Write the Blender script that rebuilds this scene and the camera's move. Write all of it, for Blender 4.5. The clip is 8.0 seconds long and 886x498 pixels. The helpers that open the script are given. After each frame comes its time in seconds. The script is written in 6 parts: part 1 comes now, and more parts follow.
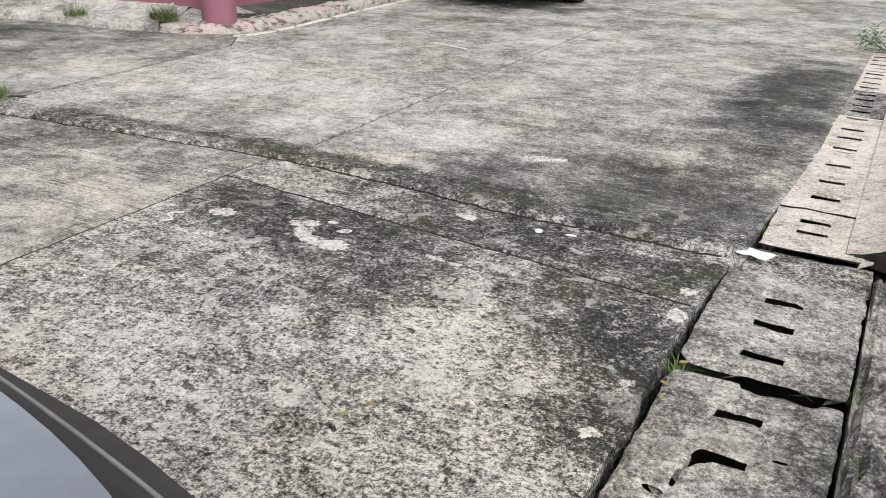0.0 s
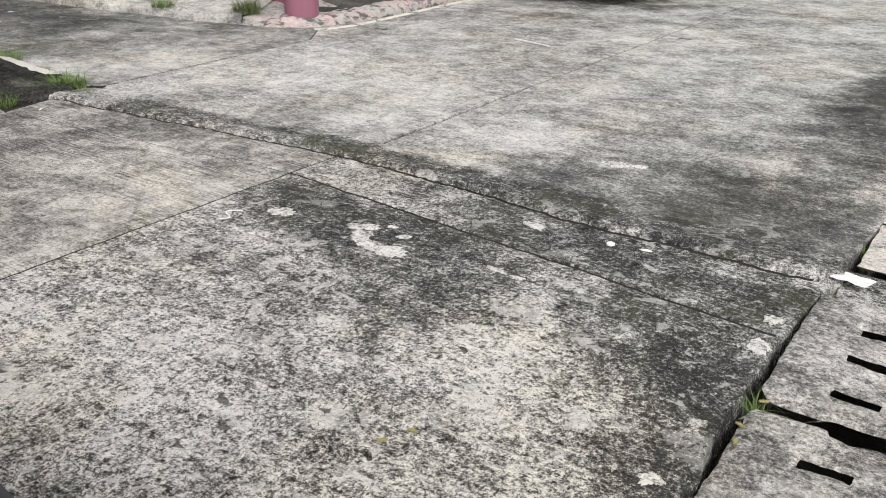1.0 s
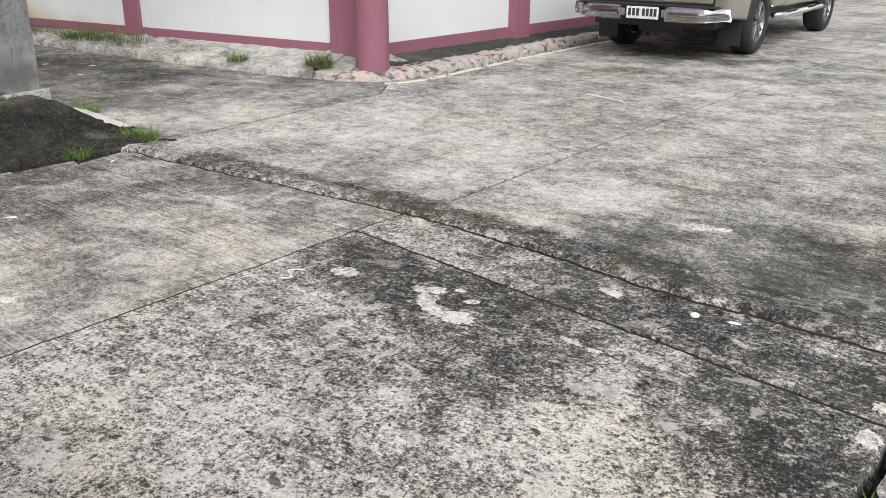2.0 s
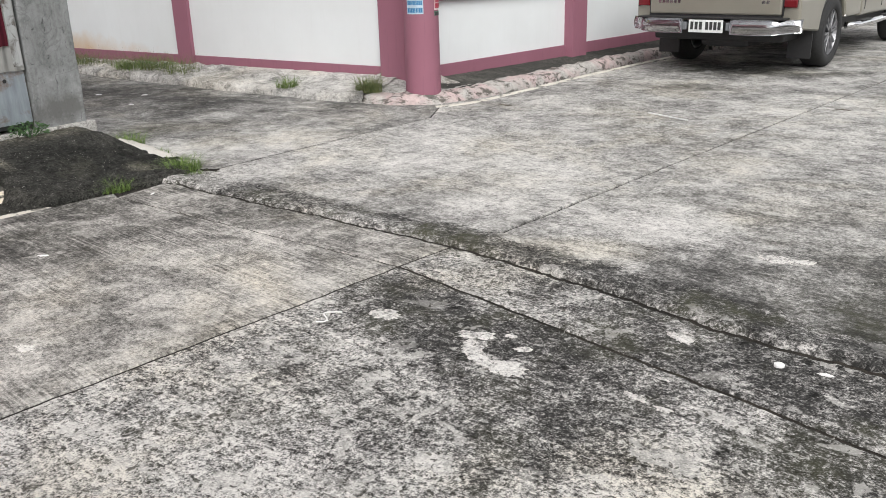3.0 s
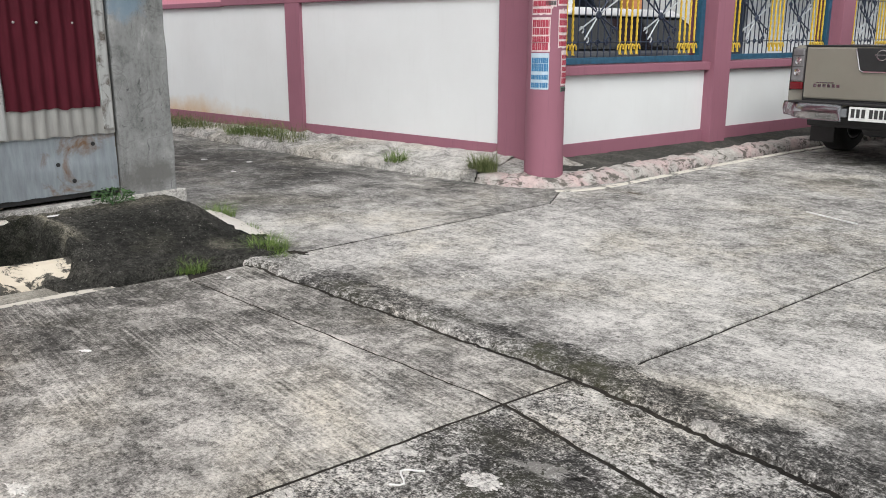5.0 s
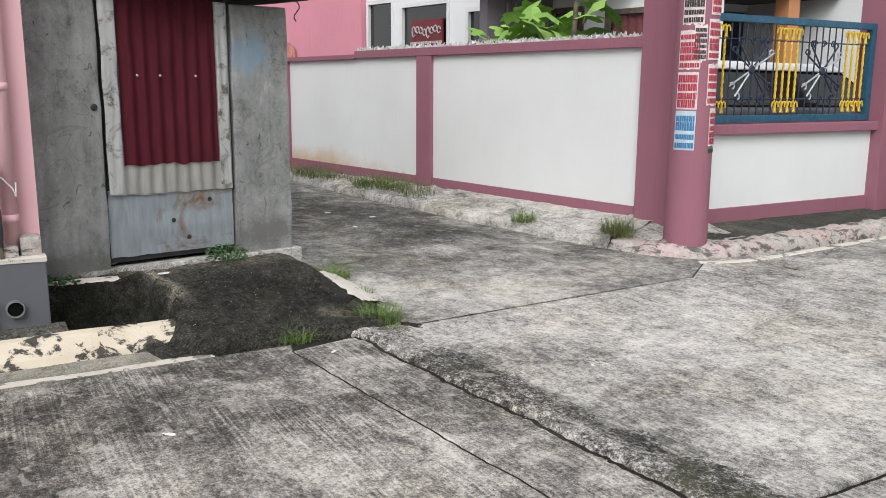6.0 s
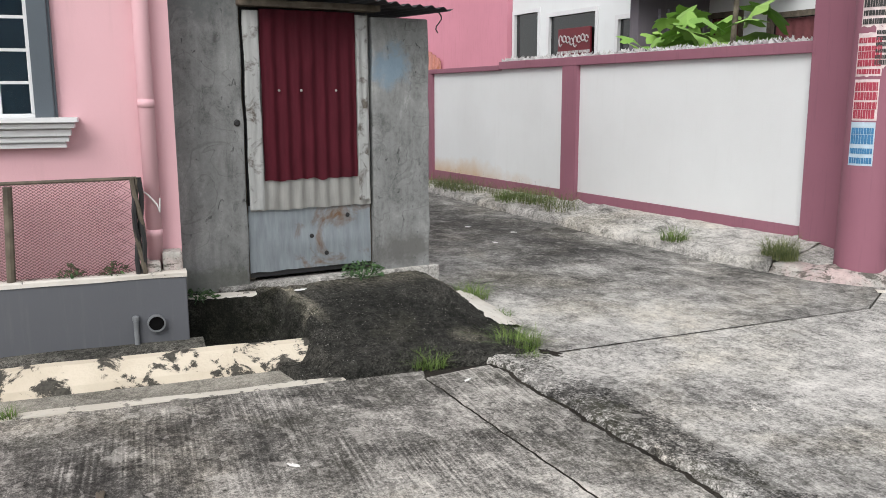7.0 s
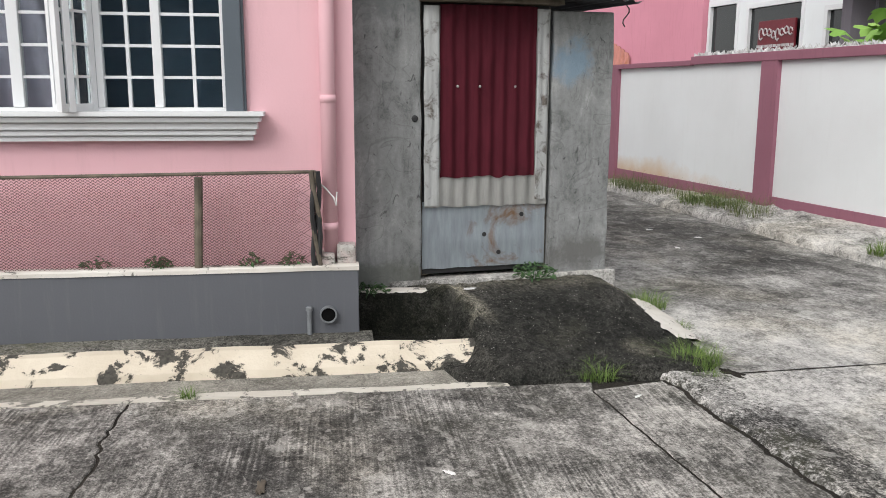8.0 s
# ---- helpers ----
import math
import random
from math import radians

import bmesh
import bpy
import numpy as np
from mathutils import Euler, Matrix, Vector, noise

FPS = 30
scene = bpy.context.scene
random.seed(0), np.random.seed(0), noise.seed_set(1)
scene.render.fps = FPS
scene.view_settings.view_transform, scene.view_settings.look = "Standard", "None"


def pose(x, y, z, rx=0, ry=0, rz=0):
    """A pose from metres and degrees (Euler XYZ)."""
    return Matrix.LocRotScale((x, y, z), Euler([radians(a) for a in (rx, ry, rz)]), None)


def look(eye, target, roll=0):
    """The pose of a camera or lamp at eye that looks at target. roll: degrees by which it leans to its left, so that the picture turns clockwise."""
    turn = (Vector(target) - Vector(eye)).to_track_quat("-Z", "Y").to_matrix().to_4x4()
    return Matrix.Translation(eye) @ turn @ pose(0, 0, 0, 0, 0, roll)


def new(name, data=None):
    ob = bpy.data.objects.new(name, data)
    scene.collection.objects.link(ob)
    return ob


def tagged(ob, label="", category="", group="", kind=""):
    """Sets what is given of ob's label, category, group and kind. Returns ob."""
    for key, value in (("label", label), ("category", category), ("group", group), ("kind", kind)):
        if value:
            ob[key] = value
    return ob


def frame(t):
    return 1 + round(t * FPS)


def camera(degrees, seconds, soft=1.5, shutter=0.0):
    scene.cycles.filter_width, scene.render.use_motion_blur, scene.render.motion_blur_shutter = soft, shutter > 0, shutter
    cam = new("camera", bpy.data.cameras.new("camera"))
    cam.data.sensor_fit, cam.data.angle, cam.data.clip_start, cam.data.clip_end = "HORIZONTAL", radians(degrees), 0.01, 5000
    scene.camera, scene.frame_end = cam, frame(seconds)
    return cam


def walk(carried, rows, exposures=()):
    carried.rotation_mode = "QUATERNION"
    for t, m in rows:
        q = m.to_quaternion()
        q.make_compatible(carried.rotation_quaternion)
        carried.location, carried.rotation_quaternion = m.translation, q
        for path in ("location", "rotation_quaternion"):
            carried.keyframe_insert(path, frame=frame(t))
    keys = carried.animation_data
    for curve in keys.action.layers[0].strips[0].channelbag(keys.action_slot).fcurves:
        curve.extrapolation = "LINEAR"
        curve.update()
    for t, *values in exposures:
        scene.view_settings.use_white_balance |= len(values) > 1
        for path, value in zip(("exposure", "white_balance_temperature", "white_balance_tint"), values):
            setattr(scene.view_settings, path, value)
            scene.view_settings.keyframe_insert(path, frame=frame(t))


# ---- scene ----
cam = camera(55.5, 8.0, soft=0.9)

PATH = [
    (0, (-1.021, -2.664, 1.379), (-1.648, -0.942, 0.578), 1.2),
    (0.5, (-1.012, -2.533, 1.366), (-1.727, -0.858, 0.539), 1.6),
    (1, (-1.024, -2.442, 1.351), (-1.829, -0.802, 0.537), 0.9),
    (1.5, (-1.087, -2.377, 1.355), (-1.959, -0.735, 0.617), 0.6),
    (2, (-1.129, -2.284, 1.33), (-2.091, -0.678, 0.626), 0.3),
    (2.2, (-1.159, -2.215, 1.324), (-2.167, -0.637, 0.619), 0.2),
    (3.3, (-1.304, -1.901, 1.28), (-2.399, -0.357, 0.637), -1.8),
    (3.5, (-1.343, -1.831, 1.273), (-2.401, -0.257, 0.637), -2.0),
    (4, (-1.427, -1.662, 1.259), (-2.474, -0.073, 0.644), -0.6),
    (4.5, (-1.575, -1.511, 1.263), (-2.764, -0.004, 0.703), 0.9),
    (4.7, (-1.664, -1.453, 1.227), (-2.907, 0.023, 0.701), 0.7),
    (5.8, (-2.017, -1.08, 1.248), (-3.511, 0.185, 0.84), -0.4),
    (6, (-2.105, -1.014, 1.255), (-3.642, 0.208, 0.876), 0.4),
    (6.5, (-2.244, -0.908, 1.266), (-3.855, 0.217, 0.891), 0.1),
    (7, (-2.307, -0.859, 1.27), (-4.034, 0.085, 0.913), -0.2),
    (7.5, (-2.38, -0.803, 1.277), (-4.232, -0.128, 0.938), 0.2),
    (8, (-2.42, -0.772, 1.28), (-4.306, -0.219, 0.911), 0.2),
]
walk(cam, [(t, look(eye, target, roll)) for t, eye, target, roll in PATH], exposures=[(0, 0.8), (3.8, 0.8), (4.6, 0.73), (8, 0.75)])

# ---- world, sun, exposure ----
world = bpy.data.worlds.new("overcast_sky")
scene.world = world
world.use_nodes = True
wn, wl = world.node_tree.nodes, world.node_tree.links
sky = wn.new("ShaderNodeTexSky")
sky.sky_type, sky.sun_disc = "NISHITA", False
sky.sun_elevation, sky.sun_rotation = radians(44), radians(138)
soft_sky = wn.new("ShaderNodeHueSaturation")
soft_sky.inputs["Saturation"].default_value = 0.10
wl.new(sky.outputs[0], soft_sky.inputs["Color"])
wl.new(soft_sky.outputs[0], wn["Background"].inputs[0])
wn["Background"].inputs[1].default_value = 0.13
sun = new("sun", bpy.data.lights.new("sun", "SUN"))
sun.data.energy, sun.data.angle, sun.data.color = 1.35, radians(40), (1.0, 0.985, 0.965)
sun.matrix_world = look((0.48, -0.54, 0.69), (0, 0, 0))

# ---- materials ----
def ramp(nt, fac, stops):
    n = nt.nodes.new("ShaderNodeValToRGB")
    el = n.color_ramp.elements
    while len(el) < len(stops):
        el.new(0.5)
    for e, (p, c) in zip(el, stops):
        e.position, e.color = p, (*c, 1) if len(c) == 3 else c
    nt.links.new(fac, n.inputs[0])
    return n.outputs[0]


def grain(nt, vec, scale, detail=6, rough=0.6, distort=0.0):
    n = nt.nodes.new("ShaderNodeTexNoise")
    n.inputs["Scale"].default_value, n.inputs["Detail"].default_value = scale, detail
    n.inputs["Roughness"].default_value, n.inputs["Distortion"].default_value = rough, distort
    nt.links.new(vec, n.inputs["Vector"])
    return n.outputs["Fac"]


def mixed(nt, kind, fac, a, b):
    n = nt.nodes.new("ShaderNodeMix")
    n.data_type, n.blend_type = "RGBA", kind
    for sock, v in ((n.inputs[0], fac), (n.inputs[6], a), (n.inputs[7], b)):
        if hasattr(v, "is_linked"):
            nt.links.new(v, sock)
        elif isinstance(v, (int, float)):
            sock.default_value = v
        else:
            sock.default_value = (*v, 1)
    return n.outputs[2]


def calc(nt, op, a, b=0.0, clamp=False):
    n = nt.nodes.new("ShaderNodeMath")
    n.operation, n.use_clamp = op, clamp
    for sock, v in ((n.inputs[0], a), (n.inputs[1], b)):
        if hasattr(v, "is_linked"):
            nt.links.new(v, sock)
        else:
            sock.default_value = v
    return n.outputs[0]


def stretched(nt, vec, scale, turn=0.0):
    n = nt.nodes.new("ShaderNodeMapping")
    n.vector_type = "TEXTURE"
    n.inputs["Scale"].default_value = [1 / max(s, 1e-4) for s in scale]
    n.inputs["Rotation"].default_value = (0, 0, turn)
    nt.links.new(vec, n.inputs["Vector"])
    return n.outputs[0]


def begin(name, rough=0.8, metal=0.0, spec=0.5):
    m = bpy.data.materials.new(name)
    m.use_nodes = True
    nt = m.node_tree
    b = nt.nodes["Principled BSDF"]
    b.inputs["Roughness"].default_value, b.inputs["Metallic"].default_value = rough, metal
    b.inputs["Specular IOR Level"].default_value = spec
    pos = nt.nodes.new("ShaderNodeNewGeometry").outputs["Position"]
    return m, nt, b, pos


def bumped(nt, b, height, strength, dist=0.01):
    n = nt.nodes.new("ShaderNodeBump")
    n.inputs["Strength"].default_value, n.inputs["Distance"].default_value = strength, dist
    nt.links.new(height, n.inputs["Height"])
    nt.links.new(n.outputs[0], b.inputs["Normal"])


def painted(name, col, wear=(0.25, 0.24, 0.22), amount=0.35, rough=0.75, scale=3.0, streak=True, bump=0.25, stain=None):
    """Painted render: slight mottling, thin run-off streaks, fine grain."""
    m, nt, b, pos = begin(name, rough, 0, 0.3)
    big = grain(nt, pos, scale * 0.4, 4)
    c = mixed(nt, "MULTIPLY", 0.5, col, ramp(nt, big, [(0.3, (0.84, 0.83, 0.82)), (0.65, (1.0, 1.0, 1.0))]))
    run = grain(nt, stretched(nt, pos, (9, 9, 0.8)) if streak else pos, scale, 6, 0.65)
    dirt = ramp(nt, run, [(0.55, (0, 0, 0)), (0.78, (1, 1, 1))])
    c = mixed(nt, "MIX", calc(nt, "MULTIPLY", dirt, amount), c, wear)
    if stain:
        at, size, tint, amt = stain
        sh = nt.nodes.new("ShaderNodeVectorMath")
        sh.operation = "SUBTRACT"
        sh.inputs[1].default_value = at
        nt.links.new(pos, sh.inputs[0])
        q = nt.nodes.new("ShaderNodeVectorMath")
        q.operation = "LENGTH"
        nt.links.new(stretched(nt, sh.outputs[0], [1 / v for v in size]), q.inputs[0])
        ragged = calc(nt, "ADD", q.outputs["Value"], calc(nt, "MULTIPLY", calc(nt, "SUBTRACT", grain(nt, pos, 2.2, 6, 0.65), 0.5), 1.4))
        c = mixed(nt, "MIX", calc(nt, "MULTIPLY", ramp(nt, ragged, [(0.2, (1, 1, 1)), (1.0, (0, 0, 0))]), amt), c, tint)
    nt.links.new(c, b.inputs["Base Color"])
    bumped(nt, b, grain(nt, pos, 90, 4), bump, 0.004)
    return m


def concrete(name, dark, mid, light, speck=0.5, broom=None, scale=1.0, bump=0.6, moss=0.0, blots=(), brush=0.12, fine=1.0):
    """Weathered concrete: broad stains, hand-sized scabs of pale laitance, pitted grain, a broomed finish."""
    m, nt, b, pos = begin(name, 0.92, 0, 0.25)
    broad = grain(nt, pos, 0.55 * scale, 5, 0.6, 0.5)
    scab = grain(nt, pos, 6.5 * scale, 10, 0.72, 0.35)
    pock = grain(nt, pos, 21 * scale, 8, 0.72, 0.3)
    pit = grain(nt, pos, 58 * scale, 7, 0.75)
    crumb = grain(nt, pos, 210 * scale, 3, 0.6)
    worn = 0.5
    for f, k in ((broad, 0.75), (grain(nt, pos, 1.9 * scale, 6, 0.65, 0.6), 0.3), (scab, 0.3 + 0.6 * speck), (pock, fine * (0.3 + 0.9 * speck)), (pit, fine * (0.4 + 1.2 * speck)), (crumb, fine * (0.5 + 0.6 * speck))):
        worn = calc(nt, "ADD", worn, calc(nt, "MULTIPLY", calc(nt, "SUBTRACT", f, 0.5), k))
    c = ramp(nt, worn, [(0.18, tuple(v * 0.3 for v in dark)), (0.39, dark), (0.53, mid), (0.69, light), (0.92, tuple(min(0.85, v * 1.25) for v in light))])
    if speck > 0.3 and fine == 1.0:
        flake = ramp(nt, grain(nt, pos, 8.5 * scale, 12, 0.62, 0.25), [(0.535, (0, 0, 0)), (0.57, (1, 1, 1))])
        c = mixed(nt, "MIX", calc(nt, "MULTIPLY", flake, 0.8 * speck), c, mixed(nt, "MIX", 0.35, light, c))
        if speck > 0.45:
            crust = ramp(nt, grain(nt, pos, 3.4 * scale, 12, 0.64, 0.3), [(0.555, (0, 0, 0)), (0.585, (1, 1, 1))])
            c = mixed(nt, "MIX", calc(nt, "MULTIPLY", crust, 0.55), c, mixed(nt, "MIX", 0.3, light, c))
        for cell, at, deep in ((17, 0.38, 0.8), (40, 0.41, 1.0), (85, 0.425, 1.0)):
            hole = ramp(nt, grain(nt, pos, cell * scale, 3, 0.55, 0.6), [(at - 0.05, (0.28, 0.27, 0.25)), (at, (1, 1, 1))])
            c = mixed(nt, "MULTIPLY", deep * min(1.0, 0.35 + speck), c, hole)
    if speck > 0.15:
        for cell, reach in ((34 * scale, 0.30), (85 * scale, 0.34)):
            vo = nt.nodes.new("ShaderNodeTexVoronoi")
            vo.inputs["Scale"].default_value = cell
            nt.links.new(pos, vo.inputs["Vector"])
            dots = calc(nt, "ADD", vo.outputs["Distance"], calc(nt, "MULTIPLY", calc(nt, "SUBTRACT", grain(nt, pos, cell * 0.35, 5, 0.7), 0.5), 1.6))
            c = mixed(nt, "MULTIPLY", 0.8 * speck, c, ramp(nt, dots, [(reach - 0.12, (0.25, 0.24, 0.22)), (reach, (1, 1, 1))]))
    for (x, y, rx, ry, turn, col, amt) in blots:
        sh = nt.nodes.new("ShaderNodeVectorMath")
        sh.operation = "SUBTRACT"
        sh.inputs[1].default_value = (x, y, 0)
        nt.links.new(pos, sh.inputs[0])
        q = nt.nodes.new("ShaderNodeVectorMath")
        q.operation = "LENGTH"
        nt.links.new(stretched(nt, sh.outputs[0], (1 / rx, 1 / ry, 0), turn), q.inputs[0])
        ragged = calc(nt, "ADD", q.outputs["Value"], calc(nt, "MULTIPLY", calc(nt, "SUBTRACT", grain(nt, pos, 2.6, 8, 0.7), 0.5), 1.9))
        f = ramp(nt, ragged, [(0.45, (1, 1, 1)), (1.05, (0, 0, 0))])
        c = mixed(nt, "MIX", calc(nt, "MULTIPLY", f, amt), c, mixed(nt, "MULTIPLY", 1.0, c, col))
    if moss:
        g = ramp(nt, grain(nt, pos, 1.7, 7, 0.7), [(0.58, (0, 0, 0)), (0.72, (1, 1, 1))])
        c = mixed(nt, "MIX", calc(nt, "MULTIPLY", g, moss), c, (0.13, 0.13, 0.075))
    h = calc(nt, "ADD", calc(nt, "ADD", calc(nt, "MULTIPLY", scab, 0.6), pock), calc(nt, "ADD", pit, calc(nt, "MULTIPLY", crumb, 0.4)))
    if broom is not None:
        lines = grain(nt, stretched(nt, pos, (0.8, 42, 1), broom), 2.0, 4, 0.55)
        c = mixed(nt, "MULTIPLY", brush, c, ramp(nt, lines, [(0.38, (0.42, 0.42, 0.41)), (0.55, (1.12, 1.12, 1.12))]))
        h = calc(nt, "ADD", h, calc(nt, "MULTIPLY", lines, 1.1))
    nt.links.new(c, b.inputs["Base Color"])
    bumped(nt, b, h, bump, 0.012)
    return m


def plain(name, col, rough=0.5, metal=0.0, spec=0.5, var=0.15, scale=20.0, coat=0.0, bump=0.1):
    m, nt, b, pos = begin(name, rough, metal, spec)
    f = grain(nt, pos, scale, 5)
    lo = tuple(max(0, v * (1 - var)) for v in col)
    hi = tuple(min(1, v * (1 + var)) for v in col)
    nt.links.new(ramp(nt, f, [(0.3, lo), (0.7, hi)]), b.inputs["Base Color"])
    nt.links.new(calc(nt, "ADD", calc(nt, "MULTIPLY", grain(nt, pos, scale * 0.3, 4), 0.15), rough - 0.07), b.inputs["Roughness"])
    b.inputs["Coat Weight"].default_value = coat
    b.inputs["Coat Roughness"].default_value = 0.05
    if bump:
        bumped(nt, b, f, bump, 0.002)
    return m


def foliage(name, a, c2):
    m, nt, b, pos = begin(name, 0.55, 0, 0.3)
    isl = nt.nodes.new("ShaderNodeNewGeometry").outputs["Random Per Island"]
    nt.links.new(ramp(nt, isl, [(0.0, a), (1.0, c2)]), b.inputs["Base Color"])
    b.inputs["Subsurface Weight"].default_value = 0.0
    return m


def blot_field(nt, pos, blots, ragged=1.5):
    """Sum of ragged-edged pale and dark patches: (x, y, half length, half width, turn, how much)."""
    total = 0.0
    wander = calc(nt, "MULTIPLY", calc(nt, "SUBTRACT", grain(nt, pos, 2.4, 9, 0.68), 0.5), ragged)
    for x, y, rx, ry, turn, amt in blots:
        sh = nt.nodes.new("ShaderNodeVectorMath")
        sh.operation = "SUBTRACT"
        sh.inputs[1].default_value = (x, y, 0)
        nt.links.new(pos, sh.inputs[0])
        q = nt.nodes.new("ShaderNodeVectorMath")
        q.operation = "LENGTH"
        nt.links.new(stretched(nt, sh.outputs[0], (1 / rx, 1 / ry, 0), turn), q.inputs[0])
        f = ramp(nt, calc(nt, "ADD", q.outputs["Value"], wander), [(0.35, (1, 1, 1)), (1.1, (0, 0, 0))])
        total = calc(nt, "ADD", calc(nt, "MULTIPLY", f, amt), total)
    return total


def street_concrete(name, shift=0.0, crisp=1.0, flakes=0.8, brush=0.3, tint=(1.0, 0.972, 0.915), blots=(), moss=0.3, broom=0.0):
    """Old poured street concrete: worn pale cement skin over darker pitted mortar, broom lines, moss and pits."""
    m, nt, b, pos = begin(name, 0.92, 0, 0.22)
    bias = blot_field(nt, pos, blots)
    flat = stretched(nt, pos, (0.95, 1.1, 1), broom)
    rows = ((grain(nt, pos, 0.6, 5, 0.6, 0.4), 0.35), (grain(nt, pos, 2.4, 8, 0.66, 0.5), 0.50), (grain(nt, flat, 8, 6, 0.62, 0.5), 0.25 + 0.25 * crisp),
            (grain(nt, flat, 24, 4, 0.6, 0.3), 0.65 * crisp), (grain(nt, pos, 66, 4, 0.65), 1.05 * crisp), (grain(nt, pos, 160, 3, 0.6), 0.8 * crisp))
    v = calc(nt, "ADD", bias, 0.5 + shift)
    for f, k in rows:
        v = calc(nt, "ADD", v, calc(nt, "MULTIPLY", calc(nt, "SUBTRACT", f, 0.5), k))
    lines = grain(nt, stretched(nt, pos, (0.9, 40, 1), broom), 2.1, 3, 0.5)
    keep = ramp(nt, grain(nt, pos, 1.3, 6, 0.65), [(0.40, (0, 0, 0)), (0.60, (1, 1, 1))])
    v = calc(nt, "ADD", v, calc(nt, "MULTIPLY", calc(nt, "MULTIPLY", calc(nt, "SUBTRACT", lines, 0.5), keep), brush * 2.2))
    stops = [(0.20, 0.028), (0.34, 0.085), (0.44, 0.20), (0.53, 0.37), (0.61, 0.54), (0.72, 0.69), (0.90, 0.77)]
    c = ramp(nt, v, [(p, tuple(g * t for t in tint)) for p, g in stops])
    c = mixed(nt, "MULTIPLY", 1.0, c, ramp(nt, grain(nt, pos, 0.9, 5, 0.6, 0.5), [(0.36, (1.03, 1.0, 0.94)), (0.50, (1.0, 1.0, 1.0)), (0.62, (0.99, 0.985, 0.995))]))
    # skin: hard-edged pale flakes, large and small
    skin = None
    for cell, at, amt in ((3.2, 0.60, 0.42), (6.5, 0.588, 0.78), (14, 0.605, 0.75)):
        edge = calc(nt, "ADD", grain(nt, flat, cell, 7, 0.58, 0.45), calc(nt, "MULTIPLY", bias, 0.20))
        f = calc(nt, "MULTIPLY", ramp(nt, edge, [(at, (0, 0, 0)), (at + 0.022, (1, 1, 1))]), amt * flakes)
        c = mixed(nt, "MIX", f, c, mixed(nt, "MIX", 0.30, tuple(0.66 * t for t in tint), c))
        skin = f if skin is None else calc(nt, "MAXIMUM", skin, f)
    # open pits and dark crumbs
    for cell, at in ((22, 0.365), (58, 0.385)):
        c = mixed(nt, "MULTIPLY", 0.85 * crisp if crisp < 1 else 0.9, c, ramp(nt, grain(nt, flat, cell, 3, 0.5, 0.8), [(at - 0.035, (0.18, 0.175, 0.16)), (at, (1, 1, 1))]))
    if moss:
        damp = calc(nt, "MULTIPLY", ramp(nt, grain(nt, pos, 1.5, 7, 0.7), [(0.50, (0, 0, 0)), (0.66, (1, 1, 1))]), ramp(nt, v, [(0.25, (1, 1, 1)), (0.60, (0, 0, 0))]))
        c = mixed(nt, "MIX", calc(nt, "MULTIPLY", damp, moss), c, (0.105, 0.108, 0.052))
    nt.links.new(c, b.inputs["Base Color"])
    bumped(nt, b, calc(nt, "ADD", v, calc(nt, "MULTIPLY", skin, 0.25)), 0.55, 0.011)
    return m


BROOM = radians(-9)
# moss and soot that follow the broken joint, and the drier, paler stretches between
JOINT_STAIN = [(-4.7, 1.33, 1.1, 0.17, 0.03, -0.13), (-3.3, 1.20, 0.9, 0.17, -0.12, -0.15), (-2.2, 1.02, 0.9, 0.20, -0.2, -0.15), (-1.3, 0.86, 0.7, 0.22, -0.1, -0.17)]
m_near = street_concrete("road_concrete_near", 0.0, 1.1, 0.9, 0.10, broom=BROOM, blots=[(-2.80, 0.40, 1.2, 0.42, -0.2, -0.22), (-1.38, 0.10, 0.48, 0.95, 0.15, -0.19), (-2.2, -0.15, 0.5, 0.3, 0, -0.07), (-2.6, -0.95, 1.3, 0.6, 0, 0.08), (-1.78, -0.40, 0.42, 0.36, 0.3, 0.11), (-1.15, -0.9, 0.22, 0.8, 0.1, -0.10)])
m_left = street_concrete("road_concrete_left", -0.035, 0.50, 0.5, 0.22, (1.0, 0.96, 0.885), broom=BROOM, moss=0.15, blots=[(-5.3, -0.9, 0.9, 2.4, 0.1, -0.06), (-3.95, 0.15, 0.75, 0.75, 0, 0.015), (-4.6, -0.75, 0.5, 0.4, 0, 0.05), (-3.7, -1.4, 0.6, 0.6, 0, 0.03)])
m_strip = street_concrete("road_concrete_strip", -0.01, 1.05, 0.8, 0.14, broom=BROOM, moss=0.45, blots=[(-1.8, 0.58, 1.2, 0.45, -0.2, -0.18), (-3.0, 0.75, 0.35, 0.3, 0, -0.03), (-1.15, 0.4, 0.4, 0.5, 0, -0.06)])
# blots at y 7.7 and 10.5 paint the truck's shadow over real stains
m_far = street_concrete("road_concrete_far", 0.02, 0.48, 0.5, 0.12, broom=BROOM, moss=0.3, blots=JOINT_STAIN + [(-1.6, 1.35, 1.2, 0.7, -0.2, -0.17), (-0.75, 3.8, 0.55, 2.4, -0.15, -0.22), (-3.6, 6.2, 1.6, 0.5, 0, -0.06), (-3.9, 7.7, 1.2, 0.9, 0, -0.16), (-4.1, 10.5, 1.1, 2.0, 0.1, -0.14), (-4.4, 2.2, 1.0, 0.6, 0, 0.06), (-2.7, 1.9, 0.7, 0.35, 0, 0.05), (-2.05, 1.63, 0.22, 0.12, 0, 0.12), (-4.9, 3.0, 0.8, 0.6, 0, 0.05)])
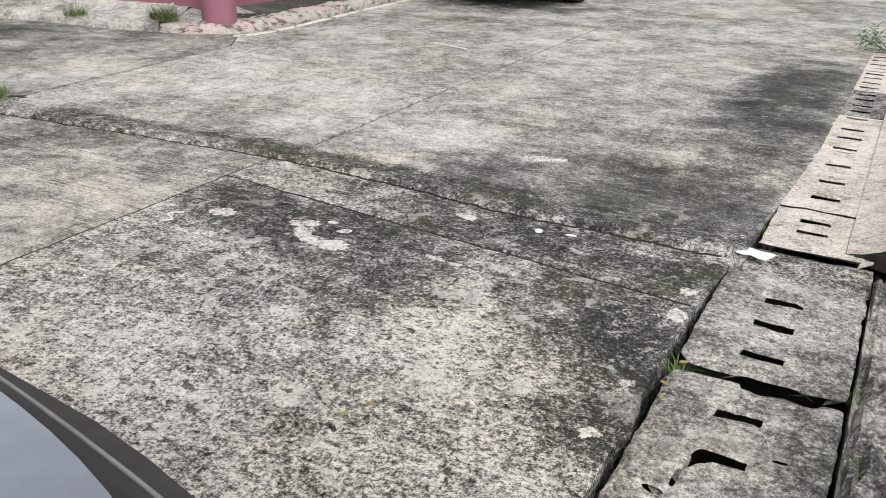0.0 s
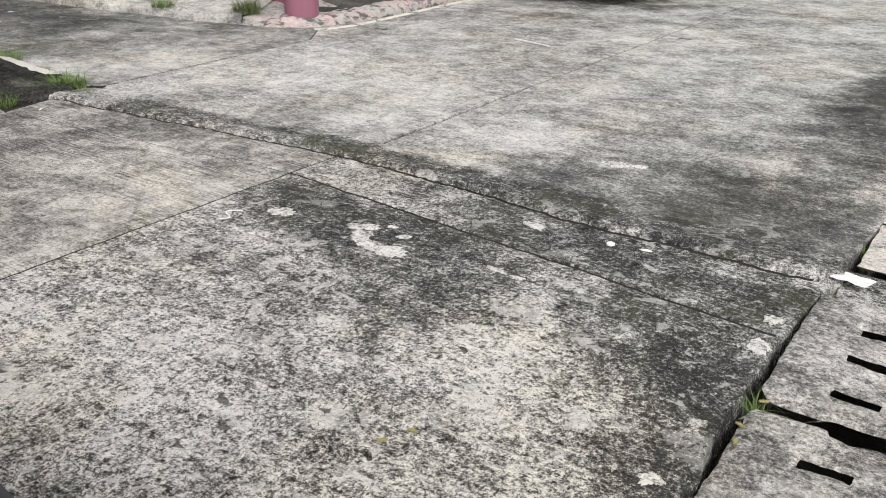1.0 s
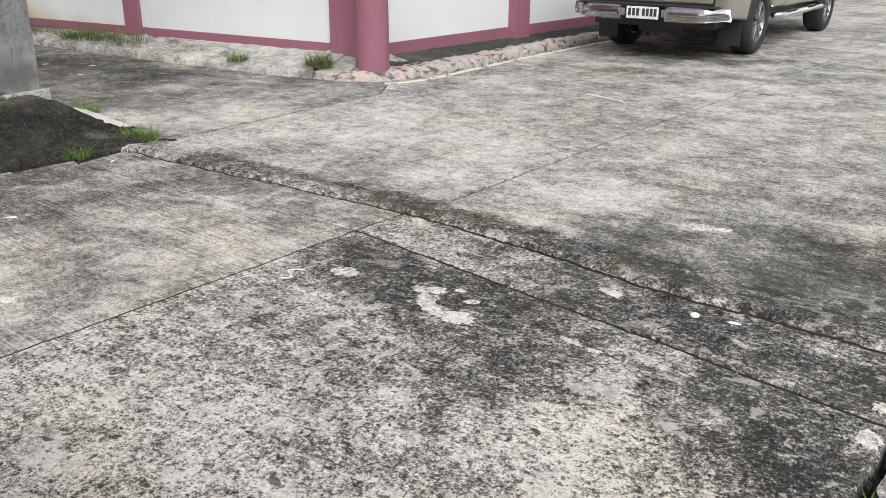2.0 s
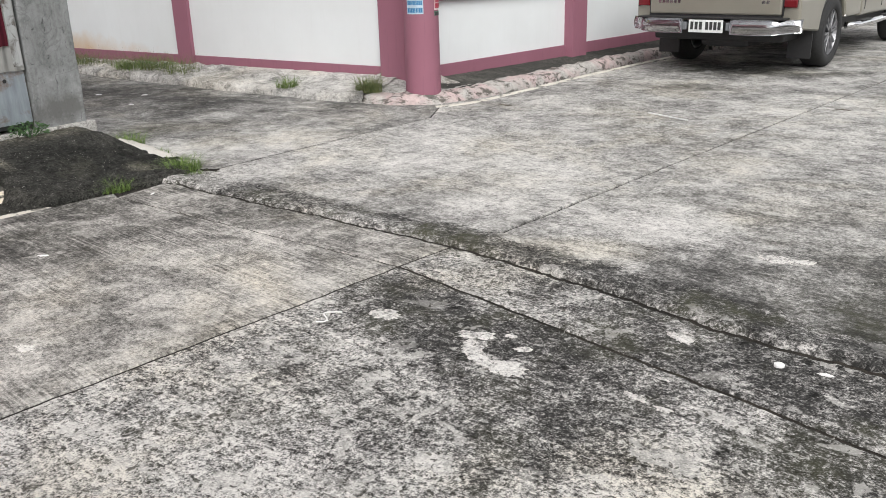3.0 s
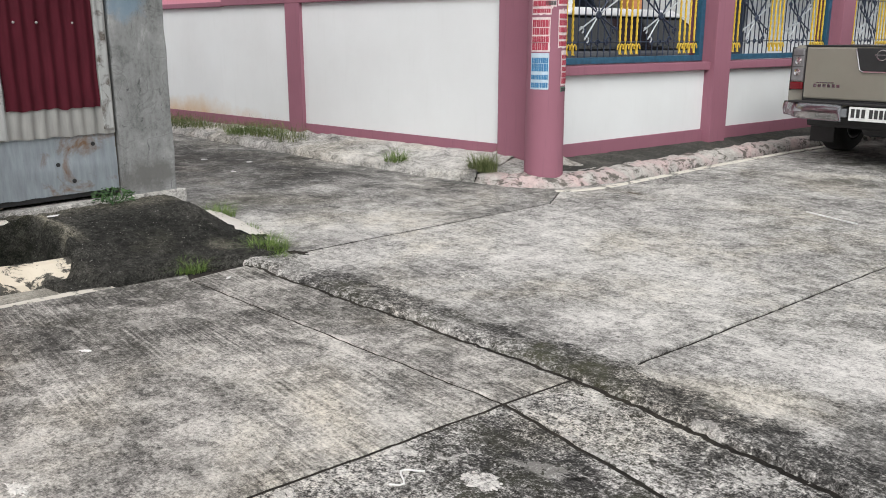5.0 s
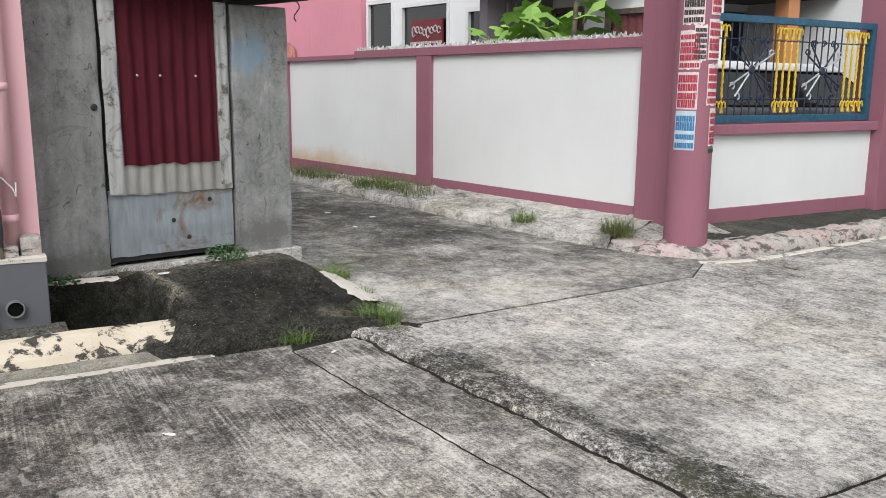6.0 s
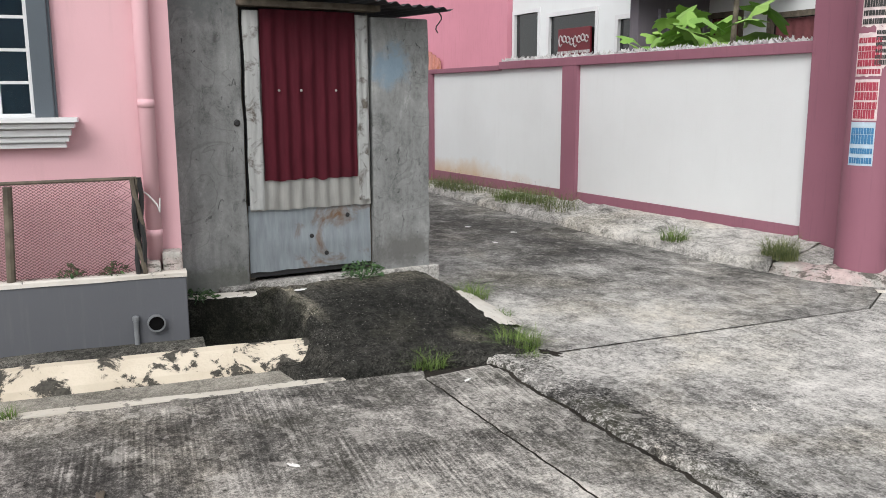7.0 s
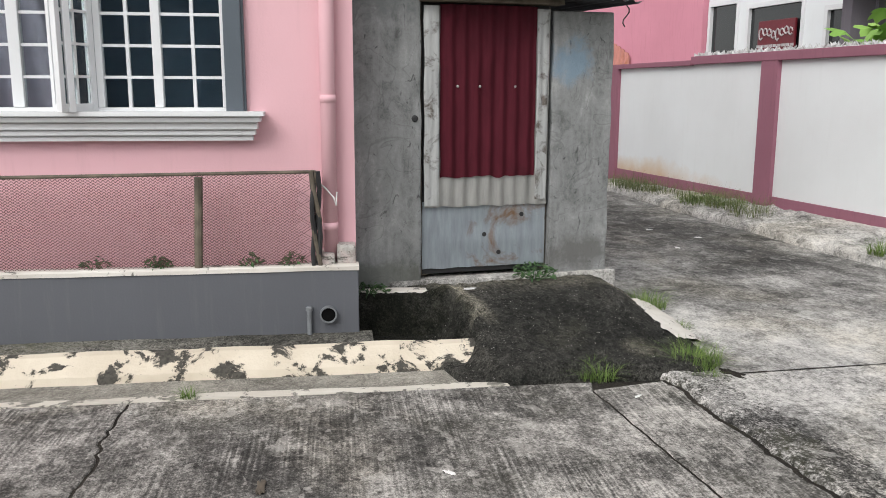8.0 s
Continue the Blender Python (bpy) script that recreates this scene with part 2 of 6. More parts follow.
m_alley = street_concrete("alley_concrete", -0.07, 0.40, 0.35, 0.0, moss=0.1, blots=[(-6.0, 2.5, 0.75, 1.1, 0.1, 0.13), (-5.9, 3.6, 0.5, 0.5, 0, 0.08), (-9.5, 3.3, 3.4, 0.8, 0.05, -0.08), (-8.0, 2.2, 0.9, 0.6, 0, 0.04), (-6.5, 1.9, 0.5, 0.25, -0.2, 0.12)])
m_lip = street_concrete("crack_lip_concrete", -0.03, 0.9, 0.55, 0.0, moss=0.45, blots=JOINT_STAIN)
m_drain = street_concrete("drain_cover_concrete", -0.055, 0.62, 0.4, 0.0, tint=(1.0, 0.965, 0.90), moss=0.25, blots=[(-0.62, -0.75, 0.22, 0.35, 0, -0.10), (-0.95, -0.55, 0.18, 0.5, 0.1, 0.05), (-0.8, 0.0, 0.2, 0.35, 0.1, 0.05)])
m_drain_pale = street_concrete("pale_drain_concrete", 0.14, 0.55, 0.4, 0.0, tint=(1.0, 0.93, 0.85), moss=0.0)
# blots paint moss and shade into the hollow, and its worn rim as lit
m_mound = concrete("dark_mound_mortar", (0.024, 0.025, 0.021), (0.047, 0.046, 0.040), (0.15, 0.145, 0.128), 0.35, None, 1.6, 1.3, 0.2, blots=[(-6.62, 0.2, 0.50, 0.42, 0.1, (0.30, 0.32, 0.25), 1.0), (-6.92, 1.05, 0.24, 0.8, 0, (2.6, 2.5, 2.3), 0.8), (-6.60, 0.60, 0.32, 0.09, 0.15, (5.0, 4.8, 4.4), 0.85), (-5.95, 1.28, 0.16, 0.12, 0, (3.2, 3.1, 2.8), 0.8), (-6.72, 1.62, 0.35, 0.08, 0, (2.4, 2.3, 2.1), 0.8)])
m_apron = concrete("apron_concrete", (0.06, 0.058, 0.05), (0.13, 0.125, 0.11), (0.30, 0.285, 0.25), 0.4, None, 1.4, 0.8, 0.5)
m_kerbside = street_concrete("alley_kerb_concrete", 0.05, 0.45, 0.4, 0.0, moss=0.5)
m_walk = concrete("pavement_concrete", (0.035, 0.035, 0.032), (0.06, 0.06, 0.052), (0.13, 0.125, 0.11), 0.2, None, 1.2, 0.6, 0.3)
m_soil = concrete("dark_soil", (0.018, 0.016, 0.013), (0.03, 0.026, 0.021), (0.06, 0.052, 0.042), 0.3, None, 2.0, 0.8, 0.3)
def render_coat(name, dark, mid, light, tone_patches=()):
    """Hand-trowelled bare render: cloudy patches, sharp trowel edges, hairlines, run-off."""
    m, nt, b, pos = begin(name, 0.9, 0, 0.2)
    v = 0.5
    for f, k in ((grain(nt, pos, 1.4, 6, 0.6, 0.6), 0.7), (grain(nt, stretched(nt, pos, (1.3, 1.3, 0.6)), 5.0, 10, 0.66, 1.2), 0.75), (grain(nt, stretched(nt, pos, (7, 7, 0.7)), 2.0, 6, 0.6), 0.4), (grain(nt, pos, 42, 5, 0.65), 0.30), (grain(nt, pos, 150, 3), 0.22)):
        v = calc(nt, "ADD", v, calc(nt, "MULTIPLY", calc(nt, "SUBTRACT", f, 0.5), k))
    c = ramp(nt, v, [(0.28, dark), (0.47, mid), (0.56, tuple(1.12 * q for q in mid)), (0.74, light)])
    trowel = ramp(nt, grain(nt, pos, 3.2, 3, 0.4, 1.6), [(0.485, (1, 1, 1)), (0.50, (0.72, 0.72, 0.72)), (0.512, (1.06, 1.06, 1.06)), (0.54, (1, 1, 1))])
    c = mixed(nt, "MULTIPLY", 0.75, c, trowel)
    nick = ramp(nt, grain(nt, stretched(nt, pos, (1, 1, 0.45)), 26, 4, 0.6, 1.0), [(0.32, (0.35, 0.35, 0.35)), (0.36, (1, 1, 1))])
    c = mixed(nt, "MULTIPLY", 0.8, c, nick)
    for at, size, tone, amt in tone_patches:
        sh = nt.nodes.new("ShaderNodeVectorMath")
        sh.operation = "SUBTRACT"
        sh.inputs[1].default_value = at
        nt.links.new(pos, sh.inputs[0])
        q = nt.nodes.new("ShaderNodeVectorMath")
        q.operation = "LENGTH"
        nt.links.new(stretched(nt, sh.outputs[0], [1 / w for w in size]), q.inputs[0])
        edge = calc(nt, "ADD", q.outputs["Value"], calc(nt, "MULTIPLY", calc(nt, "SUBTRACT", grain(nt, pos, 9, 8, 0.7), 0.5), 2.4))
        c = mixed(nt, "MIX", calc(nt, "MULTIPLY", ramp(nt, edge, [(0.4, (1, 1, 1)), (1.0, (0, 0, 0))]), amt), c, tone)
    nt.links.new(c, b.inputs["Base Color"])
    bumped(nt, b, calc(nt, "ADD", v, calc(nt, "MULTIPLY", trowel, 0.3)), 0.5, 0.010)
    return m


# one bluish patch, darker ones at the top left and near the foot
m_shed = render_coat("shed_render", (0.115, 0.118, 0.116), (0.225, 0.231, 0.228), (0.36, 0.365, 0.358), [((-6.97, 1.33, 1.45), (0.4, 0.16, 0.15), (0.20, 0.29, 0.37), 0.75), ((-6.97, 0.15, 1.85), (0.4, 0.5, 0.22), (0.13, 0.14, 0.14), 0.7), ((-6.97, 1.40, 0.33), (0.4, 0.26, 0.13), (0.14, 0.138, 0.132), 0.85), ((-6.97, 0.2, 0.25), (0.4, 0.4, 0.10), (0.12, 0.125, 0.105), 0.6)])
m_white = painted("white_wall_paint", (0.745, 0.77, 0.775), (0.52, 0.52, 0.49), 0.10, scale=2.0, stain=((-12.9, 4.8, 0.22), (2.6, 1.0, 0.26), (0.56, 0.38, 0.20), 0.8))
m_mauve = painted("mauve_trim_paint", (0.295, 0.125, 0.168), (0.18, 0.085, 0.112), 0.5)
m_pink = painted("pink_house_paint", (0.74, 0.45, 0.49), (0.56, 0.34, 0.36), 0.4, scale=1.6)
m_plinth = painted("grey_plinth_paint", (0.115, 0.12, 0.135), (0.17, 0.17, 0.17), 0.35)
m_trim = painted("white_trim_paint", (0.72, 0.73, 0.74), (0.45, 0.45, 0.44), 0.25)
m_steel = painted("slate_frame_paint", (0.10, 0.12, 0.14), (0.06, 0.07, 0.08), 0.3, rough=0.5)

# ---- building helpers ----
A = radians(8.4)                      # the street runs 8.4 degrees east of y
STREET = Matrix.Rotation(-A, 4, "Z")  # street plan (across, along, up) into the world


def st(r, b):
    p = STREET @ Vector((r, b, 0))
    return p.x, p.y


def thing(name, m=None, label="", category="", group="", kind=""):
    ob = new(name)
    ob.empty_display_size = 0.1
    if m is not None:
        ob.matrix_world = m
    return tagged(ob, label, category, group, kind)


def part(name, bm, material, parent=None, label="", smooth=False, m=None):
    bmesh.ops.recalc_face_normals(bm, faces=bm.faces)
    me = bpy.data.meshes.new(name)
    bm.to_mesh(me)
    bm.free()
    for k in (material if isinstance(material, (list, tuple)) else [material]):
        me.materials.append(k)
    if smooth:
        me.polygons.foreach_set("use_smooth", [True] * len(me.polygons))
    ob = new(name, me)
    if parent is not None:
        ob.parent = parent
    if m is not None:
        ob.matrix_local = m
    return tagged(ob, label)


def box(bm, x0, x1, y0, y1, z0, z1, bev=0.0, m=None):
    """A box with eased edges, added to bm."""
    t = bmesh.new()
    bmesh.ops.create_cube(t, size=1)
    for v in t.verts:
        v.co = Vector((x0 + (v.co.x + 0.5) * (x1 - x0), y0 + (v.co.y + 0.5) * (y1 - y0), z0 + (v.co.z + 0.5) * (z1 - z0)))
    if bev:
        bmesh.ops.bevel(t, geom=t.edges[:], offset=bev, segments=2, affect="EDGES", profile=0.6)
    join(bm, t, m)
    return bm


def join(bm, t, m=None):
    at = {}
    for v in t.verts:
        at[v] = bm.verts.new(m @ v.co if m is not None else v.co)
    for f in t.faces:
        try:
            nf = bm.faces.new([at[v] for v in f.verts])
            nf.material_index, nf.smooth = f.material_index, f.smooth
        except ValueError:
            pass
    t.free()
    return bm


def boxes(*rows, bev=0.0):
    bm = bmesh.new()
    for r in rows:
        box(bm, *r, bev=bev)
    return bm


def tube(bm, pts, rad, sides=8, cap=True):
    """A round bar along a line of points; rad is one number or one for each point."""
    pts = [Vector(p) for p in pts]
    rads = rad if isinstance(rad, (list, tuple)) else [rad] * len(pts)
    rings, side = [], None
    for i, p in enumerate(pts):
        d = (pts[min(i + 1, len(pts) - 1)] - pts[max(i - 1, 0)]).normalized()
        if side is None:
            side = d.orthogonal().normalized()
        side = (side - d * side.dot(d)).normalized()
        up = d.cross(side)
        rings.append([bm.verts.new(p + (side * math.cos(2 * math.pi * k / sides) + up * math.sin(2 * math.pi * k / sides)) * rads[i]) for k in range(sides)])
    for a, b in zip(rings, rings[1:]):
        for k in range(sides):
            bm.faces.new([a[k], a[(k + 1) % sides], b[(k + 1) % sides], b[k]])
    if cap:
        bm.faces.new(rings[0][::-1])
        bm.faces.new(rings[-1])
    return bm


def lathe(bm, profile, sides=24, m=None, cap=True):
    """Rings of (radius, height) turned about z."""
    t = bmesh.new()
    rings = [[t.verts.new((r * math.cos(2 * math.pi * k / sides), r * math.sin(2 * math.pi * k / sides), z)) for k in range(sides)] for r, z in profile]
    for a, b in zip(rings, rings[1:]):
        for k in range(sides):
            t.faces.new([a[k], a[(k + 1) % sides], b[(k + 1) % sides], b[k]])
    if cap:
        t.faces.new(rings[0][::-1])
        t.faces.new(rings[-1])
    return join(bm, t, m)


def extrude_profile(bm, prof, x0, x1, m=None, n=1, wob=0.0):
    """A (y, z) outline carried along x."""
    t = bmesh.new()
    rings = []
    for i in range(n + 1):
        x = x0 + (x1 - x0) * i / n
        rings.append([t.verts.new((x, y + wob * noise.noise((x * 3, j * 1.7, 0.3)), z + wob * noise.noise((x * 3, j * 1.7, 9.1)))) for j, (y, z) in enumerate(prof)])
    k = len(prof)
    for a, b in zip(rings, rings[1:]):
        for j in range(k):
            t.faces.new([a[j], a[(j + 1) % k], b[(j + 1) % k], b[j]])
    t.faces.new(rings[0][::-1])
    t.faces.new(rings[-1])
    return join(bm, t, m)


def along(p, q, step=0.05, jag=0.0, seed=0.0):
    """Points from p to q (without q), with a ragged sideways wander."""
    p, q = Vector(p), Vector(q)
    n = max(1, int((q - p).length / step)) if jag else 1
    side = Vector((-(q - p).y, (q - p).x)).normalized()
    if side.x + 0.3 * side.y < 0:
        side = -side
    out = []
    for i in range(n):
        c = p.lerp(q, i / n)
        w = 0.0 if i == 0 else jag * (noise.noise((c.x * 3, c.y * 3, seed)) + 0.8 * noise.noise((c.x * 13, c.y * 13, seed)) + 0.6 * noise.noise((c.x * 37, c.y * 37, seed)))
        out.append(c + side * w)
    return out


def slab(name, loop, top, material, parent, thick=0.30, gap=0.0098, ease=0.005, label=""):
    """A poured slab: eased arris, real joint round it."""
    bm = bmesh.new()
    loop = [p for i, p in enumerate(loop) if (Vector(p[:2]) - Vector(loop[i - 1][:2])).length > 0.004]
    f = bm.faces.new([bm.verts.new((p[0], p[1], top)) for p in loop])
    f.normal_update()
    if f.normal.z < 0:
        f.normal_flip()
    ring = bmesh.ops.inset_region(bm, faces=[f], thickness=gap, use_even_offset=True, use_boundary=True)["faces"]
    bmesh.ops.delete(bm, geom=ring, context="FACES")
    loose = [v for v in bm.verts if not v.link_faces]
    bmesh.ops.delete(bm, geom=loose, context="VERTS")
    f = bm.faces[:][0]
    outer = list(f.verts)
    bmesh.ops.inset_region(bm, faces=[f], thickness=ease, use_even_offset=True, use_boundary=True)
    for v in outer:
        v.co.z -= ease * 0.8
    edges = [e for e in bm.edges if len(e.link_faces) == 1]
    ex = bmesh.ops.extrude_edge_only(bm, edges=edges)["geom"]
    for v in ex:
        if isinstance(v, bmesh.types.BMVert):
            v.co.z -= thick
    bmesh.ops.triangulate(bm, faces=[g for g in bm.faces if len(g.verts) > 4])
    return part(name, bm, material, parent, label)


# ---- ground and road ----
bm = bmesh.new()
bmesh.ops.create_grid(bm, x_segments=8, y_segments=8, size=300, matrix=Matrix.Translation((0, 0, -0.31)))
tagged(part("ground", bm, m_soil), "dark damp soil under the street slabs", "ground", kind="structure")


def crack_y(x):
    """The line of the broken construction joint across the street."""
    pts = [(-6.3, 1.15), (-5.5, 1.21), (-4.4, 1.14), (-3.4, 1.10), (-2.6, 0.94), (-1.7, 0.75), (-1.1, 0.69), (-0.5, 0.66)]
    for (xa, ya), (xb, yb) in zip(pts, pts[1:]):
        if x <= xb:
            return ya + (yb - ya) * (x - xa) / (xb - xa)
    return pts[-1][1]


def crack(x0, x1, off=0.0, jag=0.026):
    n = max(2, int(abs(x1 - x0) / 0.02))
    out = []
    for i in range(n + 1):
        x = x0 + (x1 - x0) * i / n
        w = jag * (noise.noise((x * 2.2, 3.1, 0)) + 0.7 * noise.noise((x * 9, 1.1, 0)) + 0.6 * noise.noise((x * 31, 5.1, 0)))
        out.append(Vector((x, crack_y(x) + off + w)))
    return out


def jr(b):
    return Vector(st(-3.5, b))


road = thing("road", label="weathered grey concrete street cast in slabs", category="road", kind="structure")
EDGE_L, EDGE_R = -5.76, -1.095
knee = Vector((-3.44, 0.755))          # where the long joint meets the cross joint
j2l, j2r = Vector((-5.60, 0.84)), Vector((-1.075, 0.172))
cL, cR = Vector((-5.62, 1.2)), Vector((-0.955, 0.69))
cM = Vector((-3.385, crack_y(-3.385)))
V = Vector
slab("road_slab", [*along(st(EDGE_L, -1.95), st(-3.5, -1.95), 0.03, 0.02, 11), *along(jr(-1.95), knee, 0.03, 0.006, 1), *along(knee, j2l, 0.03, 0.008, 2), V(st(EDGE_L, 0.05))], 0, m_left, road, gap=0.006)
slab("road_slab", [*along(jr(-1.95), knee, 0.03, 0.006, 1), *along(knee, j2r, 0.03, 0.008, 3), *along(j2r, st(EDGE_R, -1.95), 0.05, 0.022, 4), V(st(EDGE_R, -1.95))], 0, m_near, road)
slab("road_slab", [V(st(EDGE_L, -9)), V(st(-3.5, -9)), *along(st(EDGE_L, -1.95), st(-3.5, -1.95), 0.03, 0.02, 11)[::-1]], 0, m_left, road, gap=0.006)
slab("road_slab", [V(st(-3.5, -9)), V(st(EDGE_R, -9)), V(st(EDGE_R, -1.95)), V(st(-3.5, -1.95))], 0, m_near, road)
slab("road_strip", [*along(j2l, knee, 0.03, 0.008, 2.0), knee, *crack(cM.x, -5.62)], 0, m_left, road, gap=0.006)
slab("road_strip", [knee, *along(knee, j2r, 0.03, 0.008, 3)[1:], j2r, *crack(-0.955, cM.x)], 0, m_strip, road)
LIP = 0.13
al0, al1 = Vector((-5.60, 1.55)), Vector((-5.36, 3.9))   # joint between street and alley
far_l = Vector((-5.40, 3.75))
jx = Vector((-3.07, 3.02))
k2 = Vector((-3.30, crack_y(-3.3) + LIP))
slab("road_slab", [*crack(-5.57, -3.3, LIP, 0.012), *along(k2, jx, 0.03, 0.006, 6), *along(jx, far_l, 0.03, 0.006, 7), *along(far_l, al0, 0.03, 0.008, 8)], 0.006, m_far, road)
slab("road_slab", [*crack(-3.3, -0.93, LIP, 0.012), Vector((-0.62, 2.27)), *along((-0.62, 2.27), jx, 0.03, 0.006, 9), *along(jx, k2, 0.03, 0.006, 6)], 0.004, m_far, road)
fx, fl, fr = Vector(st(-3.53, 7.5)), Vector(st(-6.2, 8.1)), Vector((0.12, 6.9))
slab("road_slab", [*along(far_l, jx, 0.03, 0.006, 7), *along(jx, fx, 0.08, 0.006, 10), fx, fl, V(st(-6.2, 4.0)), V((-5.72, 4.38))], 0.004, m_far, road)
slab("road_slab", [*along(jx, (-0.62, 2.27), 0.03, 0.006, 9), V((-0.62, 2.27)), fr, *along(fx, jx, 0.08, 0.006, 10)], 0.004, m_far, road)
slab("road_slab", [fl, fx, V(st(-3.55, 40)), V(st(-6.2, 40))], 0.003, m_far, road)
slab("road_slab", [fx, fr, V(st(-1.0, 40)), V(st(-3.55, 40))], 0.003, m_far, road)
alley = thing("alley_road", label="dark worn concrete alley beside the white wall", category="alley", kind="structure")
slab("alley_slab", [al0, far_l, V((-5.72, 4.38)), V((-6.3, 4.25)), V((-30, 4.9)), V((-30, 1.2)), V((-7.6, 1.2)), V((-6.9, 1.4)), V((-5.95, 1.3))], 0.0, m_alley, alley, gap=0.003)

# soil washed into the joints
bm = boxes((-5.75, -1.12, -9, 8, -0.05, -0.006))
part("joint_soil", bm, m_soil, road, "dark soil in the slab joints", m=STREET.copy())
part("joint_soil", boxes((-6.2, -5.45, 1.65, 3.6, -0.05, -0.012)), m_soil, road, "dark soil in the slab joints")

bm = bmesh.new()
side_a, side_b = [], []
for i in range(81):
    p = al0.lerp(far_l, i / 80)
    w = (0.008 + 0.006 * noise.noise((i * 0.31, 2, 0)) + 0.005 * noise.noise((i * 0.9, 4, 0))) * (1 - 0.75 * i / 80)
    side_a.append(bm.verts.new((p.x - w - 0.010, p.y, 0.0015)))
    side_b.append(bm.verts.new((p.x + w - 0.006, p.y, 0.0045)))
for i in range(80):
    bm.faces.new([side_a[i], side_b[i], side_b[i + 1], side_a[i + 1]])
part("joint_soil", bm, m_soil, road, "dark soil in the slab joints")

# the low ragged lip along the crack
bm = bmesh.new()
rows = []
n = 260
for i in range(n + 1):
    x = -5.75 + (-0.93 + 5.75) * i / n
    row = []
    for j, (d, z) in enumerate([(0.020, -0.25), (0.020, -0.004), (0.034, 0.012), (0.07, 0.020), (0.12, 0.018), (0.18, 0.012), (0.26, 0.0065), (0.33, -0.012)]):
        w = 0.026 * (noise.noise((x * 2.2, 3.1, 0)) + 0.7 * noise.noise((x * 9, 1.1, 0)) + 0.6 * noise.noise((x * 31, 5.1, 0))) if j < 3 else (0.012 + 0.07 * (j > 4)) * noise.noise((x * 3.3, j > 4, 2)) + 0.05 * (j > 4) * (noise.noise((x * 13, 7, 2)) + 0.7 * noise.noise((x * 41, 8, 2)))
        row.append(bm.verts.new((x, crack_y(x) + d + w, z + (0.006 * noise.noise((x * 6, j * 2.0, 4)) + 0.004 * noise.noise((x * 25, j * 2.0, 9)) if 0 < j < 7 else 0))))
    rows.append(row)
for a, b in zip(rows, rows[1:]):
    for j in range(len(a) - 1):
        bm.faces.new([a[j], a[j + 1], b[j + 1], b[j]])
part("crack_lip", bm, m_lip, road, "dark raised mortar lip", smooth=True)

BM = bmesh.new
TURN_B = Matrix(((0, 1, 0, 0), (1, 0, 0, 0), (0, 0, 1, 0), (0, 0, 0, 1)))   # profile along the street


def ease(t):
    t = max(0.0, min(1.0, t))
    return t * t * (3 - 2 * t)


def sheet(bm, fn, nu, nv):
    """A curved sheet: fn(u, v) for u and v from 0 to 1."""
    g = [[bm.verts.new(fn(i / nu, j / nv)) for j in range(nv + 1)] for i in range(nu + 1)]
    for i in range(nu):
        for j in range(nv):
            bm.faces.new([g[i][j], g[i + 1][j], g[i + 1][j + 1], g[i][j + 1]])
    return bm


def lerp_at(rows, x):
    for (xa, ya), (xb, yb) in zip(rows, rows[1:]):
        if x <= xb:
            return ya + (yb - ya) * max(0.0, (x - xa) / (xb - xa))
    return rows[-1][1]


def peeled(name, col, under, cover=0.5, scale=7.0):
    """Old kerb paint that flakes off dark concrete."""
    m, nt, b, pos = begin(name, 0.85, 0, 0.3)
    f = ramp(nt, grain(nt, pos, scale, 9, 0.68, 0.4), [(cover, (0, 0, 0)), (cover + 0.035, (1, 1, 1))])
    c1 = mixed(nt, "MULTIPLY", 0.6, col, ramp(nt, grain(nt, pos, 3, 5), [(0.3, (0.75, 0.72, 0.68)), (0.6, (1, 1, 1))]))
    c2 = mixed(nt, "MULTIPLY", 0.8, under, ramp(nt, grain(nt, pos, 50, 6), [(0.35, (0.5, 0.5, 0.5)), (0.6, (1.2, 1.2, 1.2))]))
    nt.links.new(mixed(nt, "MIX", f, c1, c2), b.inputs["Base Color"])
    bumped(nt, b, calc(nt, "SUBTRACT", grain(nt, pos, 60, 5), calc(nt, "MULTIPLY", f, 0.5)), 0.6, 0.006)
    return m


m_cream = peeled("flaking_cream_paint", (0.66, 0.59, 0.48), (0.075, 0.07, 0.06), 0.54, 6.5)


def kerb_paint(name):
    """Thin pink wash worn to pale grey concrete, with black mould and scuffs."""
    m, nt, b, pos = begin(name, 0.9, 0, 0.2)
    c = ramp(nt, grain(nt, pos, 16, 8, 0.7), [(0.3, (0.30, 0.285, 0.26)), (0.5, (0.46, 0.44, 0.41)), (0.7, (0.60, 0.575, 0.54))])
    wash = ramp(nt, grain(nt, pos, 3.2, 9, 0.66, 0.5), [(0.44, (0, 0, 0)), (0.60, (1, 1, 1))])
    c = mixed(nt, "MIX", calc(nt, "MULTIPLY", wash, 0.75), c, mixed(nt, "MULTIPLY", 1.0, (0.96, 0.72, 0.70), ramp(nt, grain(nt, pos, 22, 7, 0.7), [(0.3, (0.42, 0.42, 0.42)), (0.6, (0.66, 0.66, 0.66))])))
    mould = ramp(nt, grain(nt, stretched(nt, pos, (1, 1, 2)), 7.5, 10, 0.72, 0.4), [(0.515, (0, 0, 0)), (0.57, (1, 1, 1))])
    c = mixed(nt, "MIX", calc(nt, "MULTIPLY", mould, 0.85), c, (0.085, 0.078, 0.066))
    c = mixed(nt, "MULTIPLY", 0.8, c, ramp(nt, grain(nt, pos, 60, 4, 0.6), [(0.34, (0.4, 0.39, 0.37)), (0.42, (1, 1, 1))]))
    nt.links.new(c, b.inputs["Base Color"])
    bumped(nt, b, grain(nt, pos, 24, 9, 0.7), 0.8, 0.02)
    return m


